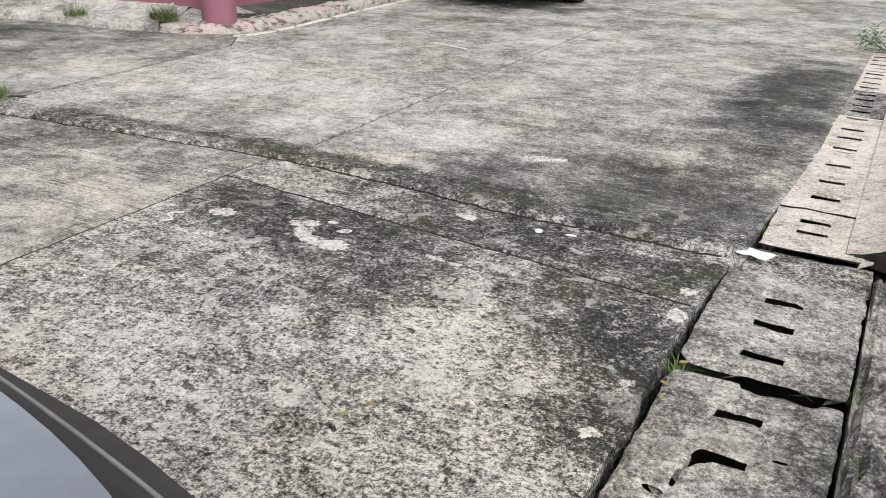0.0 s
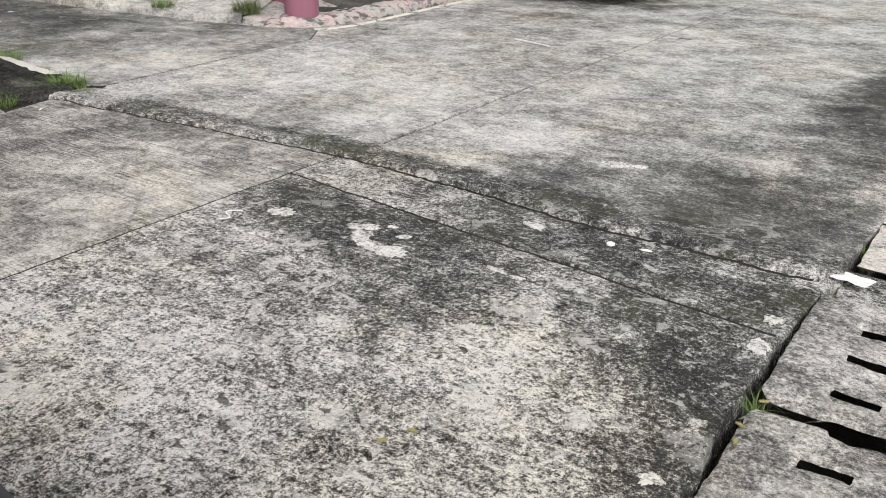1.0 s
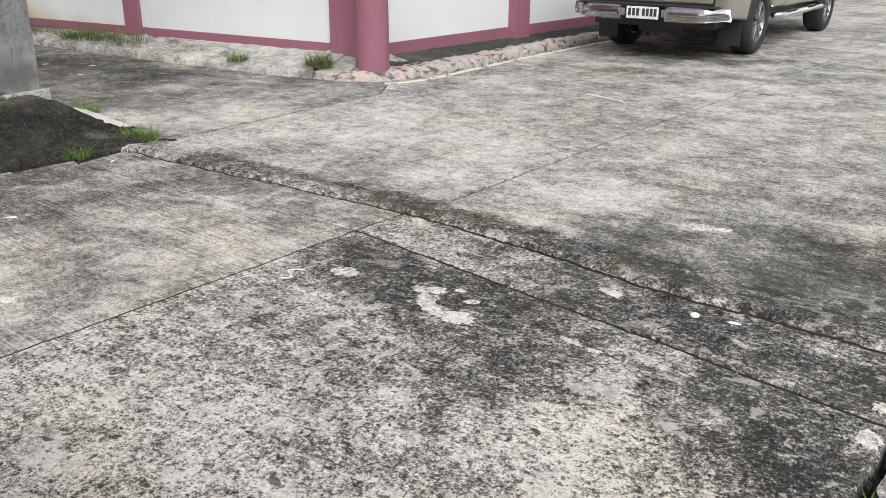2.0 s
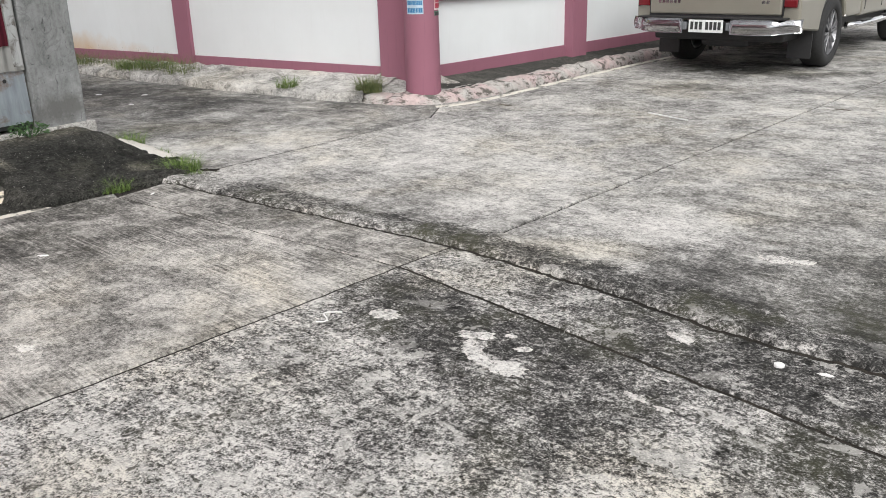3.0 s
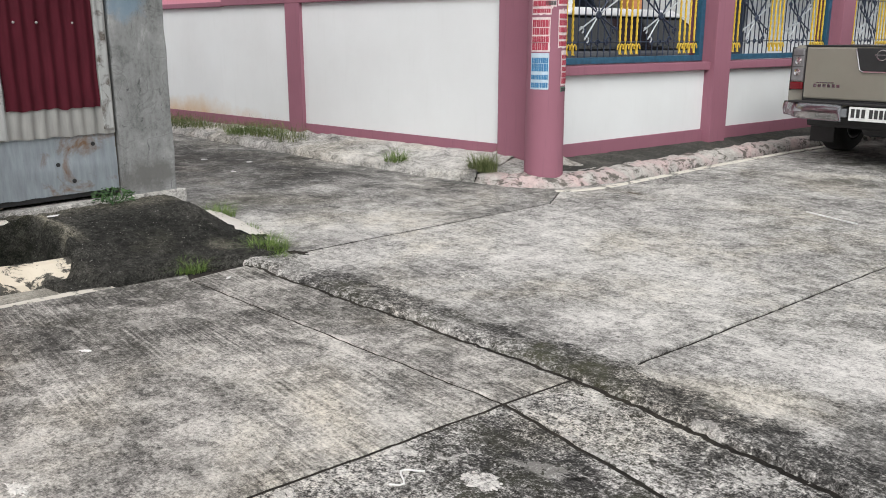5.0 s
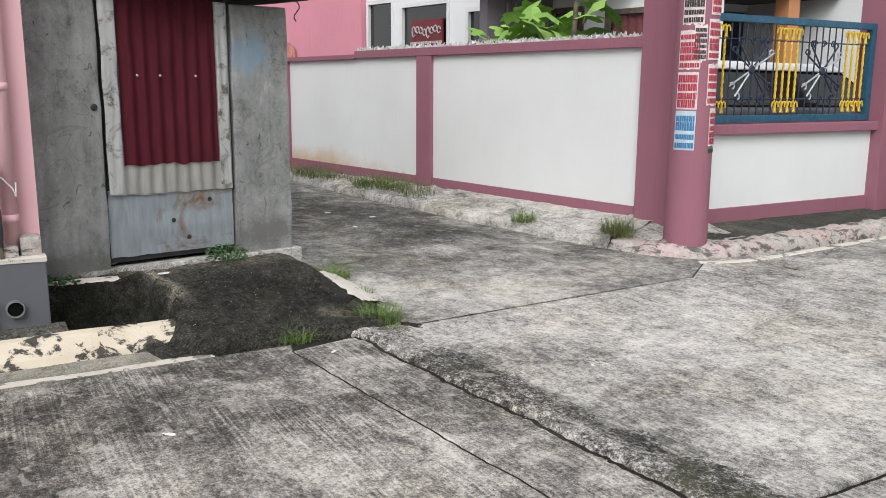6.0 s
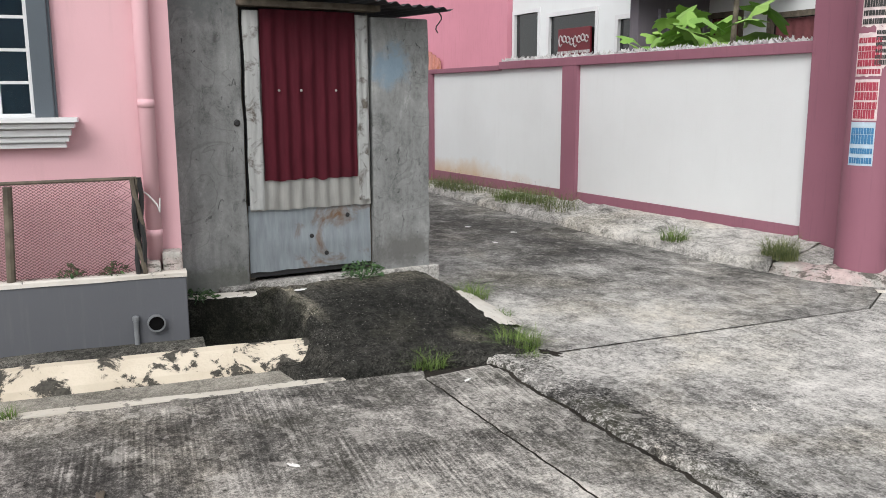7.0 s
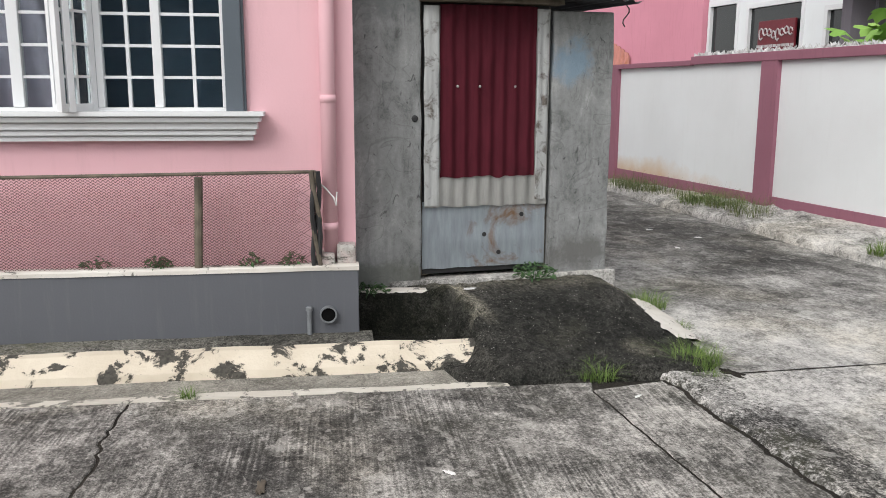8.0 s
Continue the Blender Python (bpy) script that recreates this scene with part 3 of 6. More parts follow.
m_pinkkerb = kerb_paint("flaking_pink_kerb_paint")
m_palestrip = peeled("pale_gutter_screed", (0.66, 0.63, 0.56), (0.24, 0.23, 0.20), 0.545, 7.0)
m_rough_white = peeled("worn_white_cap", (0.66, 0.63, 0.58), (0.16, 0.15, 0.13), 0.58, 9.0)
m_gutter = concrete("gutter_concrete", (0.17, 0.16, 0.14), (0.31, 0.295, 0.255), (0.46, 0.435, 0.38), 0.25, None, 1.3, 0.6, 0.3)


def metal_sheet(name, col, rust, rust_at=0.6, rough=0.45, metal=0.6, scale=2.5):
    m, nt, b, pos = begin(name, rough, metal, 0.5)
    f = ramp(nt, grain(nt, pos, scale, 7, 0.65, 0.6), [(rust_at, (0, 0, 0)), (rust_at + 0.12, (1, 1, 1))])
    c1 = mixed(nt, "MULTIPLY", 0.6, col, ramp(nt, grain(nt, stretched(nt, pos, (6, 6, 1)), 5, 6), [(0.3, (0.62, 0.62, 0.62)), (0.65, (1.1, 1.1, 1.1))]))
    nt.links.new(mixed(nt, "MIX", f, c1, rust), b.inputs["Base Color"])
    nt.links.new(calc(nt, "SUBTRACT", metal, calc(nt, "MULTIPLY", f, metal)), b.inputs["Metallic"])
    bumped(nt, b, grain(nt, pos, 14, 5), 0.25, 0.006)
    return m


m_galv = metal_sheet("old_galvanised_sheet", (0.42, 0.42, 0.40), (0.24, 0.16, 0.10), 0.60)
m_torn = metal_sheet("torn_weathered_sheet", (0.46, 0.47, 0.46), (0.10, 0.085, 0.07), 0.50, 0.6, 0.3, 9.0)
m_galv2 = metal_sheet("rusty_flat_sheet", (0.33, 0.37, 0.40), (0.17, 0.095, 0.05), 0.54, 0.5, 0.45, 3.4)
m_redsheet = metal_sheet("dark_red_painted_sheet", (0.078, 0.0115, 0.0195), (0.052, 0.009, 0.0145), 0.55, 0.75, 0.0)
m_redsheet.node_tree.nodes["Principled BSDF"].inputs["Specular IOR Level"].default_value = 0.12
m_roof = metal_sheet("dark_roof_sheet", (0.09, 0.09, 0.095), (0.05, 0.04, 0.035), 0.5, 0.6, 0.3)
m_orange = metal_sheet("rusty_orange_sheet", (0.50, 0.21, 0.17), (0.36, 0.13, 0.06), 0.5, 0.6, 0.0)
m_wood = plain("weathered_wood", (0.12, 0.10, 0.075), 0.85, var=0.5, scale=12, bump=0.4)
m_black = plain("black_plastic", (0.02, 0.02, 0.021), 0.5)
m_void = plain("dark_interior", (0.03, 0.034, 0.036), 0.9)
m_rubber = plain("tyre_rubber", (0.022, 0.022, 0.022), 0.8, var=0.3, scale=60)
m_chrome = plain("chrome", (0.75, 0.75, 0.76), 0.12, 1.0, var=0.04, bump=0)
m_alloy = plain("alloy_rim", (0.30, 0.30, 0.31), 0.4, 0.85, var=0.08)
m_beige = plain("champagne_metal_paint", (0.29, 0.275, 0.23), 0.34, 0.35, var=0.05, scale=3, coat=0.8, bump=0)
m_blackcar = plain("black_car_paint", (0.040, 0.037, 0.037), 0.45, 0, 0.15, var=0.2, coat=0.0, bump=0)
m_bonnet = plain("tinted_mirror_glass", (0.42, 0.45, 0.52), 0.07, 1.0, var=0.1, coat=1.0, bump=0)
m_whitecar = plain("white_car_paint", (0.72, 0.73, 0.74), 0.25, 0, var=0.03, coat=1.0, bump=0)
m_red_lens = plain("red_lens", (0.14, 0.008, 0.012), 0.15)
m_clear_lens = plain("clear_lens", (0.22, 0.215, 0.22), 0.12, 0.3)
m_darkglass = plain("tinted_car_glass", (0.012, 0.014, 0.015), 0.05, 0, 0.6, bump=0)
m_blue = plain("blue_grille_paint", (0.018, 0.085, 0.145), 0.45, var=0.3)
m_navy = plain("navy_scroll_paint", (0.012, 0.022, 0.05), 0.4, var=0.3)
m_yellow = plain("yellow_grille_paint", (0.62, 0.42, 0.035), 0.45, var=0.2)
m_silver = plain("silver_grille_paint", (0.5, 0.53, 0.55), 0.4, 0.5)
m_paper = plain("notice_paper", (0.66, 0.55, 0.55), 0.8, var=0.2, scale=25)
m_paper_blue = plain("blue_notice_paper", (0.45, 0.56, 0.64), 0.8, var=0.12, scale=25)
m_ink_red = plain("red_ink", (0.36, 0.045, 0.075), 0.8)
m_ink_blue = plain("blue_ink", (0.05, 0.19, 0.36), 0.8)
m_ink_black = plain("black_ink", (0.04, 0.04, 0.04), 0.8)
m_plate = plain("number_plate_white", (0.74, 0.76, 0.74), 0.4)
m_signred = plain("red_sign", (0.13, 0.008, 0.016), 0.4)
m_signwhite = plain("white_sign", (0.45, 0.42, 0.42), 0.5)
m_pvc = plain("grey_pvc", (0.17, 0.18, 0.19), 0.45)
m_wire = plain("rusty_mesh_wire", (0.17, 0.085, 0.085), 0.8)
m_curtain = plain("mauve_curtain", (0.27, 0.255, 0.30), 0.9)
m_redcurtain = plain("red_curtain", (0.16, 0.05, 0.055), 0.9)
m_mortar = street_concrete("pale_mortar_scab", 0.13, 0.85, 0.6, 0.0, moss=0.0)
m_litter = plain("white_litter", (0.78, 0.78, 0.76), 0.7)
m_leafdry = plain("dry_leaf", (0.30, 0.27, 0.09), 0.7)
m_shard = plain("glass_shards", (0.52, 0.53, 0.52), 0.3, 0, 0.6, var=0.3, scale=50)
m_grass = foliage("grass_blades", (0.06, 0.115, 0.022), (0.20, 0.28, 0.075))
m_grass_dark = foliage("dark_grass_blades", (0.045, 0.075, 0.02), (0.20, 0.22, 0.09))
m_weed = foliage("weed_leaves", (0.035, 0.08, 0.03), (0.08, 0.15, 0.055))
m_papaya = foliage("broad_leaves", (0.16, 0.32, 0.06), (0.34, 0.52, 0.14))
m_glass, _nt, _b, _p = begin("window_glass", 0.03, 0, 0.5)
_b.inputs["Base Color"].default_value = (0.75, 0.82, 0.84, 1)
_b.inputs["Transmission Weight"].default_value = 1.0
_b.inputs["IOR"].default_value = 1.3

# ---- unseen plain wall, added across the street to darken the window reflections ----
wo = thing("reflection_wall", STREET.copy(), "unseen grey wall added across the street for window reflections", "wall", kind="structure")
part("wall_face", boxes((7.0, 7.25, -16, 16, -0.3, 3.6)), m_shed, wo)
part("coping", boxes((6.94, 7.31, -16, 16, 3.602, 3.70), bev=0.01), m_kerbside, wo)

# ---- drain on the far side of the street ----
drain = thing("drain_cover_row", STREET.copy(), "row of slotted concrete drain covers beside the street", "drain", kind="structure")


def cover(b0, b1, slots, mat, z=0.0, tilt=0.0, r0=-1.065, r1=-0.568, s0=-0.895, s1=-0.765, step=0.05, bites=()):
    """One slotted cover; its slots, chipped corners and breaks are real gaps. bites: (across, along, half width, half length)."""
    k = 0.021
    xs = {s0, s1, r0, r1} | {r0 + (r1 - r0) * i / round((r1 - r0) / step) for i in range(round((r1 - r0) / step))}
    ys = {b0, b1} | {b0 + (b1 - b0) * i / round((b1 - b0) / step) for i in range(round((b1 - b0) / step))}
    holes = [(c - k, c + k) for c in slots]
    lines = [v for h in holes for v in h]
    xs = sorted(x for x in xs if x in (s0, s1) or min(abs(x - s0), abs(x - s1)) > step * 0.4)
    ys = sorted({y for y in ys if all(abs(y - h) > step * 0.4 for h in lines)} | {h for h in lines if b0 < h < b1})
    bm = BM()
    g = {(i, j): bm.verts.new((x, y, z)) for i, x in enumerate(xs) for j, y in enumerate(ys)}
    for i in range(len(xs) - 1):
        for j in range(len(ys) - 1):
            cx, cy = (xs[i] + xs[i + 1]) / 2, (ys[j] + ys[j + 1]) / 2
            if s0 < cx < s1 and any(h0 < cy < h1 for h0, h1 in holes):
                continue
            wob = 0.7 * noise.noise((cx * 30, cy * 30, 3))
            if any(((cx - x) / w) ** 2 + ((cy - y) / h) ** 2 < 1 + wob for x, y, w, h in bites):
                continue
            bm.faces.new([g[i, j], g[i + 1, j], g[i + 1, j + 1], g[i, j + 1]])
    bmesh.ops.delete(bm, geom=[v for v in bm.verts if not v.link_faces], context="VERTS")
    for v in bm.verts:
        x, y = v.co.x, v.co.y
        v.co.z += tilt * (x - r0) + 0.004 * noise.noise((x * 9, y * 9, 2))
        if v.is_boundary:
            v.co.x += 0.009 * noise.noise((x * 13, y * 13, 5)) + 0.005 * noise.noise((x * 50, y * 50, 5))
            v.co.y += 0.009 * noise.noise((x * 13, y * 13, 8)) + 0.005 * noise.noise((x * 50, y * 50, 8))
            v.co.z -= 0.004 + 0.008 * abs(noise.noise((x * 20, y * 20, 9)))
    for turn in range(3 if bites else 0):
        moved = {}
        for v in bm.verts:
            near = [e.other_vert(v) for e in v.link_edges if e.is_boundary]
            if len(near) == 2 and min(v.co.y - b0, b1 - v.co.y) < 0.06 or len(near) == 2 and any(abs(v.co.x - x) < 2.2 * w and abs(v.co.y - y) < 2.2 * h for x, y, w, h in bites):
                moved[v] = v.co.lerp((near[0].co + near[1].co) / 2, 0.6)
        for v, co in moved.items():
            v.co = co
    rim = [e for e in bm.edges if len(e.link_faces) == 1]
    solid = {}
    for e in rim:
        f = e.link_faces[0]
        for v in e.verts:
            solid[v.co.to_tuple(5)] = (f.calc_center_median() - (e.verts[0].co + e.verts[1].co) / 2).normalized()
    for v in bmesh.ops.extrude_edge_only(bm, edges=rim)["geom"]:
        if isinstance(v, bmesh.types.BMVert):
            v.co += solid.get(v.co.to_tuple(5), Vector((0, 0, 0))) * 0.055 - Vector((0, 0, 0.035))
    return part("drain_cover", bm, mat, drain)


for k in range(7):
    back = -9.03 + 0.85 * k
    cover(back, back + 0.83, [back + 0.12, back + 0.34, back + 0.55, back + 0.72], m_drain)
cover(-3.08, -2.27, [-2.9, -2.7, -2.5], m_drain)
cover(-2.25, -1.24, [-2.1, -1.9, -1.7, -1.45], m_drain)
# the cracked cover: a widened slot, a split running from it, a bitten end
cover(-1.215, -0.414, [-1.04, -0.82, -0.60], m_drain, -0.010, 0.014, step=0.014,
      bites=[(-0.875, -0.835, 0.030, 0.030), (-0.80, -0.428, 0.075, 0.022), (-0.68, -0.428, 0.05, 0.014), (-0.90, -0.885, 0.010, 0.03), (-0.915, -0.93, 0.010, 0.03), (-0.92, -0.98, 0.012, 0.035), (-0.955, -1.03, 0.035, 0.012), (-0.60, -1.2, 0.05, 0.05), (-0.70, -0.76, 0.030, 0.006)])
cover(-0.394, 0.44, [-0.235, 0.0, 0.205], m_drain, 0.006, -0.012, step=0.016, bites=[(-0.80, 0.437, 0.065, 0.020), (-0.78, -0.388, 0.09, 0.014), (-0.62, -0.388, 0.05, 0.012), (-1.06, -0.38, 0.02, 0.03)])
cover(0.46, 0.735, [], m_lip, -0.015, -0.01, r0=-1.03, r1=-0.56, step=0.03)
cover(0.755, 1.285, [0.98, 1.13], m_drain_pale, 0.002, r0=-1.01)
cover(1.30, 2.40, [1.50, 1.78, 2.10], m_drain_pale, 0.004, r0=-1.01)
cover(2.41, 3.35, [2.48, 2.75, 2.97, 3.29], m_drain_pale, 0.002, r0=-1.0)
at = 3.37
for k in range(9):
    cover(at, at + 0.85, [at + 0.15, at + 0.34, at + 0.55, at + 0.74], m_drain if k == 0 else m_drain_pale, 0.0, r0=-1.0)
    at += 0.865
bm = BM()
box(bm, -1.10, -0.50, -9, 40, -0.5, -0.295)
part("channel", bm, m_soil, drain)
part("channel_wall", boxes((-0.55, -0.50, -9, 40, -0.3, -0.06)), m_soil, drain)
verge = thing("verge", STREET.copy(), "broken concrete verge and pale ramp beyond the drain", "verge", kind="structure")
bm = BM()
sheet(bm, lambda u, v: (-0.555 + 3.5 * u * u, -9 + 9.62 * v, -0.012 + 0.045 * noise.noise((u * 22, v * 60, 1)) + 0.022 * noise.noise((u * 90, v * 200, 1)) - (0.1 if u == 0 else 0)), 50, 200)
part("verge_slab", bm, m_drain, verge)
bm = BM()
sheet(bm, lambda u, v: (-0.675 + 3.6 * u, 0.80 + 12 * v * v, 0.0075 + 0.30 * ease(u * 6) + 0.008 * noise.noise((u * 30, v * 60, 3)) * ease(u * 20)), 60, 40)
part("ramp", bm, m_drain_pale, verge, "pale concrete ramp", smooth=True)
# near-black sheet down the ramp's near end
bm = BM()
sheet(bm, lambda u, v: (-0.64 + 3.56 * u, 0.80 - 0.20 * v * ease(u * 9) + 0.012 * noise.noise((u * 30, v * 4, 2)), (0.0065 + 0.30 * ease((u * 3.56 + 0.035) / 3.6 * 6)) * (1 - v) - 0.03 * v), 60, 6)
part("ramp_end", bm, m_soil, verge, "black end of the ramp", smooth=True)

# ---- kerb round the fence corner ----
FOOT = [(-30, 5.0), (-15, 4.60), (-12.4, 4.42), (-10.6, 4.23), (-9.3, 4.15), (-8.3, 4.08), (-7.5, 4.07), (-6.9, 4.05), (-6.35, 4.08), (-6.0, 4.15), (-5.8, 4.28), (-5.68, 4.5), (-5.62, 4.81), (-5.57, 5.37), (-5.50, 6.4), (-5.38, 7.54), (-5.22, 8.7), (-4.3, 15.0)]


def path(ps, per=14):
    """A smooth line through plan points."""
    ps = [Vector(p) for p in ps]
    out = []
    for i in range(len(ps) - 1):
        p0, p1, p2, p3 = ps[max(i - 1, 0)], ps[i], ps[i + 1], ps[min(i + 2, len(ps) - 1)]
        for k in range(per):
            t = k / per
            m1, m2 = (p2 - p0) * 0.5, (p3 - p1) * 0.5
            if i == 0 or i == len(ps) - 2:
                m1 = m2 = p2 - p1
            out.append((2 * t**3 - 3 * t**2 + 1) * p1 + (t**3 - 2 * t**2 + t) * m1 + (-2 * t**3 + 3 * t**2) * p2 + (t**3 - t**2) * m2)
    return out + [ps[-1]]


def sweep(bm, line, prof, lump=0.012):
    rows = []
    for i, p in enumerate(line):
        d = (line[min(i + 1, len(line) - 1)] - line[max(i - 1, 0)]).normalized()
        inner = Vector((-d.y, d.x))
        row = []
        for j, (w, z) in enumerate(prof):
            q = p + inner * w
            k = lump if 0 < j < len(prof) - 1 else 0
            row.append(bm.verts.new((q.x + k * noise.noise((q.x * 6, q.y * 6, j)), q.y + k * noise.noise((q.x * 6, q.y * 6, j + 20)), z + k * 1.3 * noise.noise((q.x * 7, q.y * 7, 3)))))
        rows.append(row)
    for a, b in zip(rows, rows[1:]):
        for j in range(len(a) - 1):
            bm.faces.new([a[j], a[j + 1], b[j + 1], b[j]])
    return bm


kerb = thing("kerb_corner", label="rough kerb with flaking pink paint round the fence corner", category="kerb", kind="structure")
full = path(FOOT)
cut = next(i for i, p in enumerate(full) if p.x > -6.45)
bm = sweep(BM(), [p for i, p in enumerate(full) if i <= cut and p.x > -16], [(0, -0.08), (0.004, 0.02), (0.02, 0.062), (0.07, 0.088), (0.20, 0.096), (0.34, 0.112), (0.46, 0.135), (0.58, 0.155), (0.72, 0.165)], 0.026)
part("alley_kerb", bm, m_kerbside, kerb, "mossy rough concrete kerb", smooth=True)
bm = sweep(BM(), full[cut:], [(0, -0.08), (0.012, 0.01), (0.035, 0.045), (0.075, 0.070), (0.13, 0.082), (0.20, 0.084), (0.25, 0.05)], 0.022)
part("street_kerb", bm, m_pinkkerb, kerb, smooth=True)
bm = sweep(BM(), [p for p in full[cut:] if p.y > 4.55], [(0.15, 0.060), (0.3, 0.080), (0.45, 0.096), (0.62, 0.11), (1.0, 0.138)], 0.006)
part("pavement", bm, m_walk, kerb, "dark damp pavement", smooth=True)
bm = BM()
sheet(bm, lambda u, v: (-6.75 + 0.90 * u, 4.30 + 0.8 * v, 0.078 + 0.18 * v * (1 - ease(u)) - (0.07 if v == 0 else 0) + 0.012 * noise.noise((u * 8, v * 8, 0))), 14, 10)
part("corner_apron", bm, m_kerbside, kerb, smooth=True)
bm = sweep(BM(), [p + Vector((0.13, -0.02)) for p in full[cut + 28:-14]], [(0, 0.003), (-0.01, 0.0095), (-0.07, 0.0095), (-0.08, 0.003)], 0.0)
part("edge_line", bm, m_palestrip, road, "worn pale line along the kerb")

# ---- gutter, kerb and apron in front of the house ----
hk = thing("kerb_house", label="low kerb with flaking cream paint above a gutter", category="kerb", kind="structure")
M = STREET @ TURN_B
bm = extrude_profile(BM(), [(-6.15, -0.3), (-6.15, -0.055), (-6.165, -0.02), (-6.26, 0.052), (-6.30, 0.06), (-6.30, -0.3)], -12, -0.36, M, 220, 0.007)
part("kerb_face", bm, m_cream, hk, smooth=False)
bm = extrude_profile(BM(), [(-6.29, -0.3), (-6.295, 0.058), (-6.36, 0.064), (-6.47, 0.07), (-6.47, -0.3)], -12, -0.90, M, 120, 0.012)
part("apron", bm, m_apron, hk)
bm = extrude_profile(BM(), [(-6.17, -0.3), (-6.17, -0.052), (-6.0, -0.056), (-5.885, -0.04), (-5.885, -0.3)], -12, -0.33, M, 80, 0.006)
part("gutter_channel", bm, m_gutter, hk)
bm = extrude_profile(BM(), [(-5.895, -0.3), (-5.875, -0.034), (-5.85, -0.012), (-5.765, -0.003), (-5.762, -0.3)], -12, -0.33, M, 300, 0.014)
part("gutter_edge", bm, m_palestrip, hk, "pale screed strip")

# ---- dark mortar mound before the shed ----
XF = [(-0.30, -6.41), (0.27, -6.40), (0.335, -6.17), (0.36, -5.93), (0.45, -5.84), (0.55, -5.79), (0.77, -5.80), (1.02, -5.765), (1.18, -5.66), (1.45, -5.61), (1.56, -5.72), (1.64, -6.1), (1.74, -6.55), (1.85, -6.9)]


def mound_at(u, v):
    y = -0.30 + 2.12 * v
    xf = lerp_at(XF, y) + 0.022 * noise.noise((y * 7, 0, 0)) + 0.014 * noise.noise((y * 25, 0, 0))
    x = xf + (-7.02 - xf) * u
    z = 0.045 * ease(u / 0.05) + 0.145 * ease((-5.85 - x) / 0.95)
    yedge = 1.60 + 0.22 * (-5.6 - x) / 1.4
    z = 0.01 + (z - 0.01) * ease((yedge + 0.06 - y) / 0.42)
    # the rounded shoulder over the kerb's end
    left = 0.35 + 0.92 * max(0.0, -6.17 - x) + 0.03 * noise.noise((x * 9, 4, 0))
    fall = (1 - ease((y - left + 0.04) / 0.10)) * ease((x + 6.47) / 0.06)
    z = z * (1 - fall) - 0.07 * fall
    # the hollow against the planter wall, with a worn raised rim
    bow = 0.535 + 0.04 * noise.noise((x * 6, 0, 0)) - 0.5 * max(0.0, -6.62 - x) ** 1.2
    pit = ease((bow - y) / 0.09) * ease((x + 6.80 - 0.05 * y) / 0.09)
    rim = math.exp(-((y - bow - 0.02) / 0.05) ** 2) * ease((x + 6.85) / 0.1) * ease((-6.25 - x) / 0.1)
    z += 0.042 * rim
    z = z * (1 - pit) - 0.02 * pit
    # the old crack down its alley side
    z -= 0.022 * math.exp(-((y - 1.385 - 0.03 * noise.noise((x * 6, 2, 0)) + 0.10 * ease((-6.45 - x) / 0.4)) / 0.014) ** 2) * ease((x + 6.75) / 0.1) * ease((-5.9 - x) / 0.1)
    z += (0.012 * noise.noise((x * 5, y * 5, 1)) + 0.010 * noise.noise((x * 17, y * 17, 1)) + 0.006 * noise.noise((x * 50, y * 50, 1))) * ease(u / 0.03)
    return x, y, z - (0.08 if u == 0 else 0)


bm = sheet(BM(), mound_at, 130, 220)
mound = part("mortar_mound", bm, m_mound, None, smooth=True)
tagged(mound, "dark lumpy mortar apron sloping from the shed to the street", "mound", kind="structure")
bm = BM()
extrude_profile(bm, [(-6.79, 0.02), (-6.77, 0.170), (-6.785, 0.196), (-6.84, 0.203), (-6.88, 0.02)], -0.95, -0.58, M, 40, 0.012)
tagged(part("pit_rim", bm, m_rough_white), "worn white rim of the dark hollow", "rim", kind="structure")
bm = BM()
sheet(bm, lambda u, v: (-6.68 + 0.60 * u + 0.02 * noise.noise((u * 9, v, 1)), 1.70 - 0.06 * u + (0.24 - 0.08 * u) * (v - 0.5) + 0.03 * noise.noise((u * 7, 3, v)), 0.105 * max(0.0, math.cos(v * math.pi / 2)) ** 0.7 * (1 - 0.6 * u) + 0.010 * noise.noise((u * 14, v * 5, 0)) - 0.004), 36, 10)
tagged(part("mound_edge", bm, m_rough_white, None, smooth=True), "chipped pale mortar edge beside the alley", "edge", kind="structure")

# ---- corner fence ----
fence = thing("wall_alley", label="white garden wall with mauve posts, base and coping", category="wall", kind="structure")
part("wall_face", boxes((-20, -6.5, 4.77, 4.92, 0.02, 1.60)), m_white, fence)
part("base_band", boxes((-20, -6.5, 4.752, 4.77, 0.02, 0.25), bev=0.004), m_mauve, fence, "mauve painted base band")
part("coping", boxes((-11.1, -6.5, 4.72, 4.97, 1.585, 1.675), bev=0.008), m_mauve, fence, "mauve coping")
part("coping", boxes((-20, -11.102, 4.72, 4.97, 1.575, 1.635), bev=0.008), m_mauve, fence, "lower mauve coping")
for x in (-9.83, -13.1, -16.4):
    part("post", boxes((x, x + 0.26, 4.725, 4.94, 0.02, 1.62), bev=0.006), m_mauve, fence)
part("corner_post", boxes((-6.68, -6.26, 4.70, 5.05, 0.02, 3.2), bev=0.012), m_mauve, fence, "tall mauve corner post")
rnd = random.Random(4)
bm = BM()
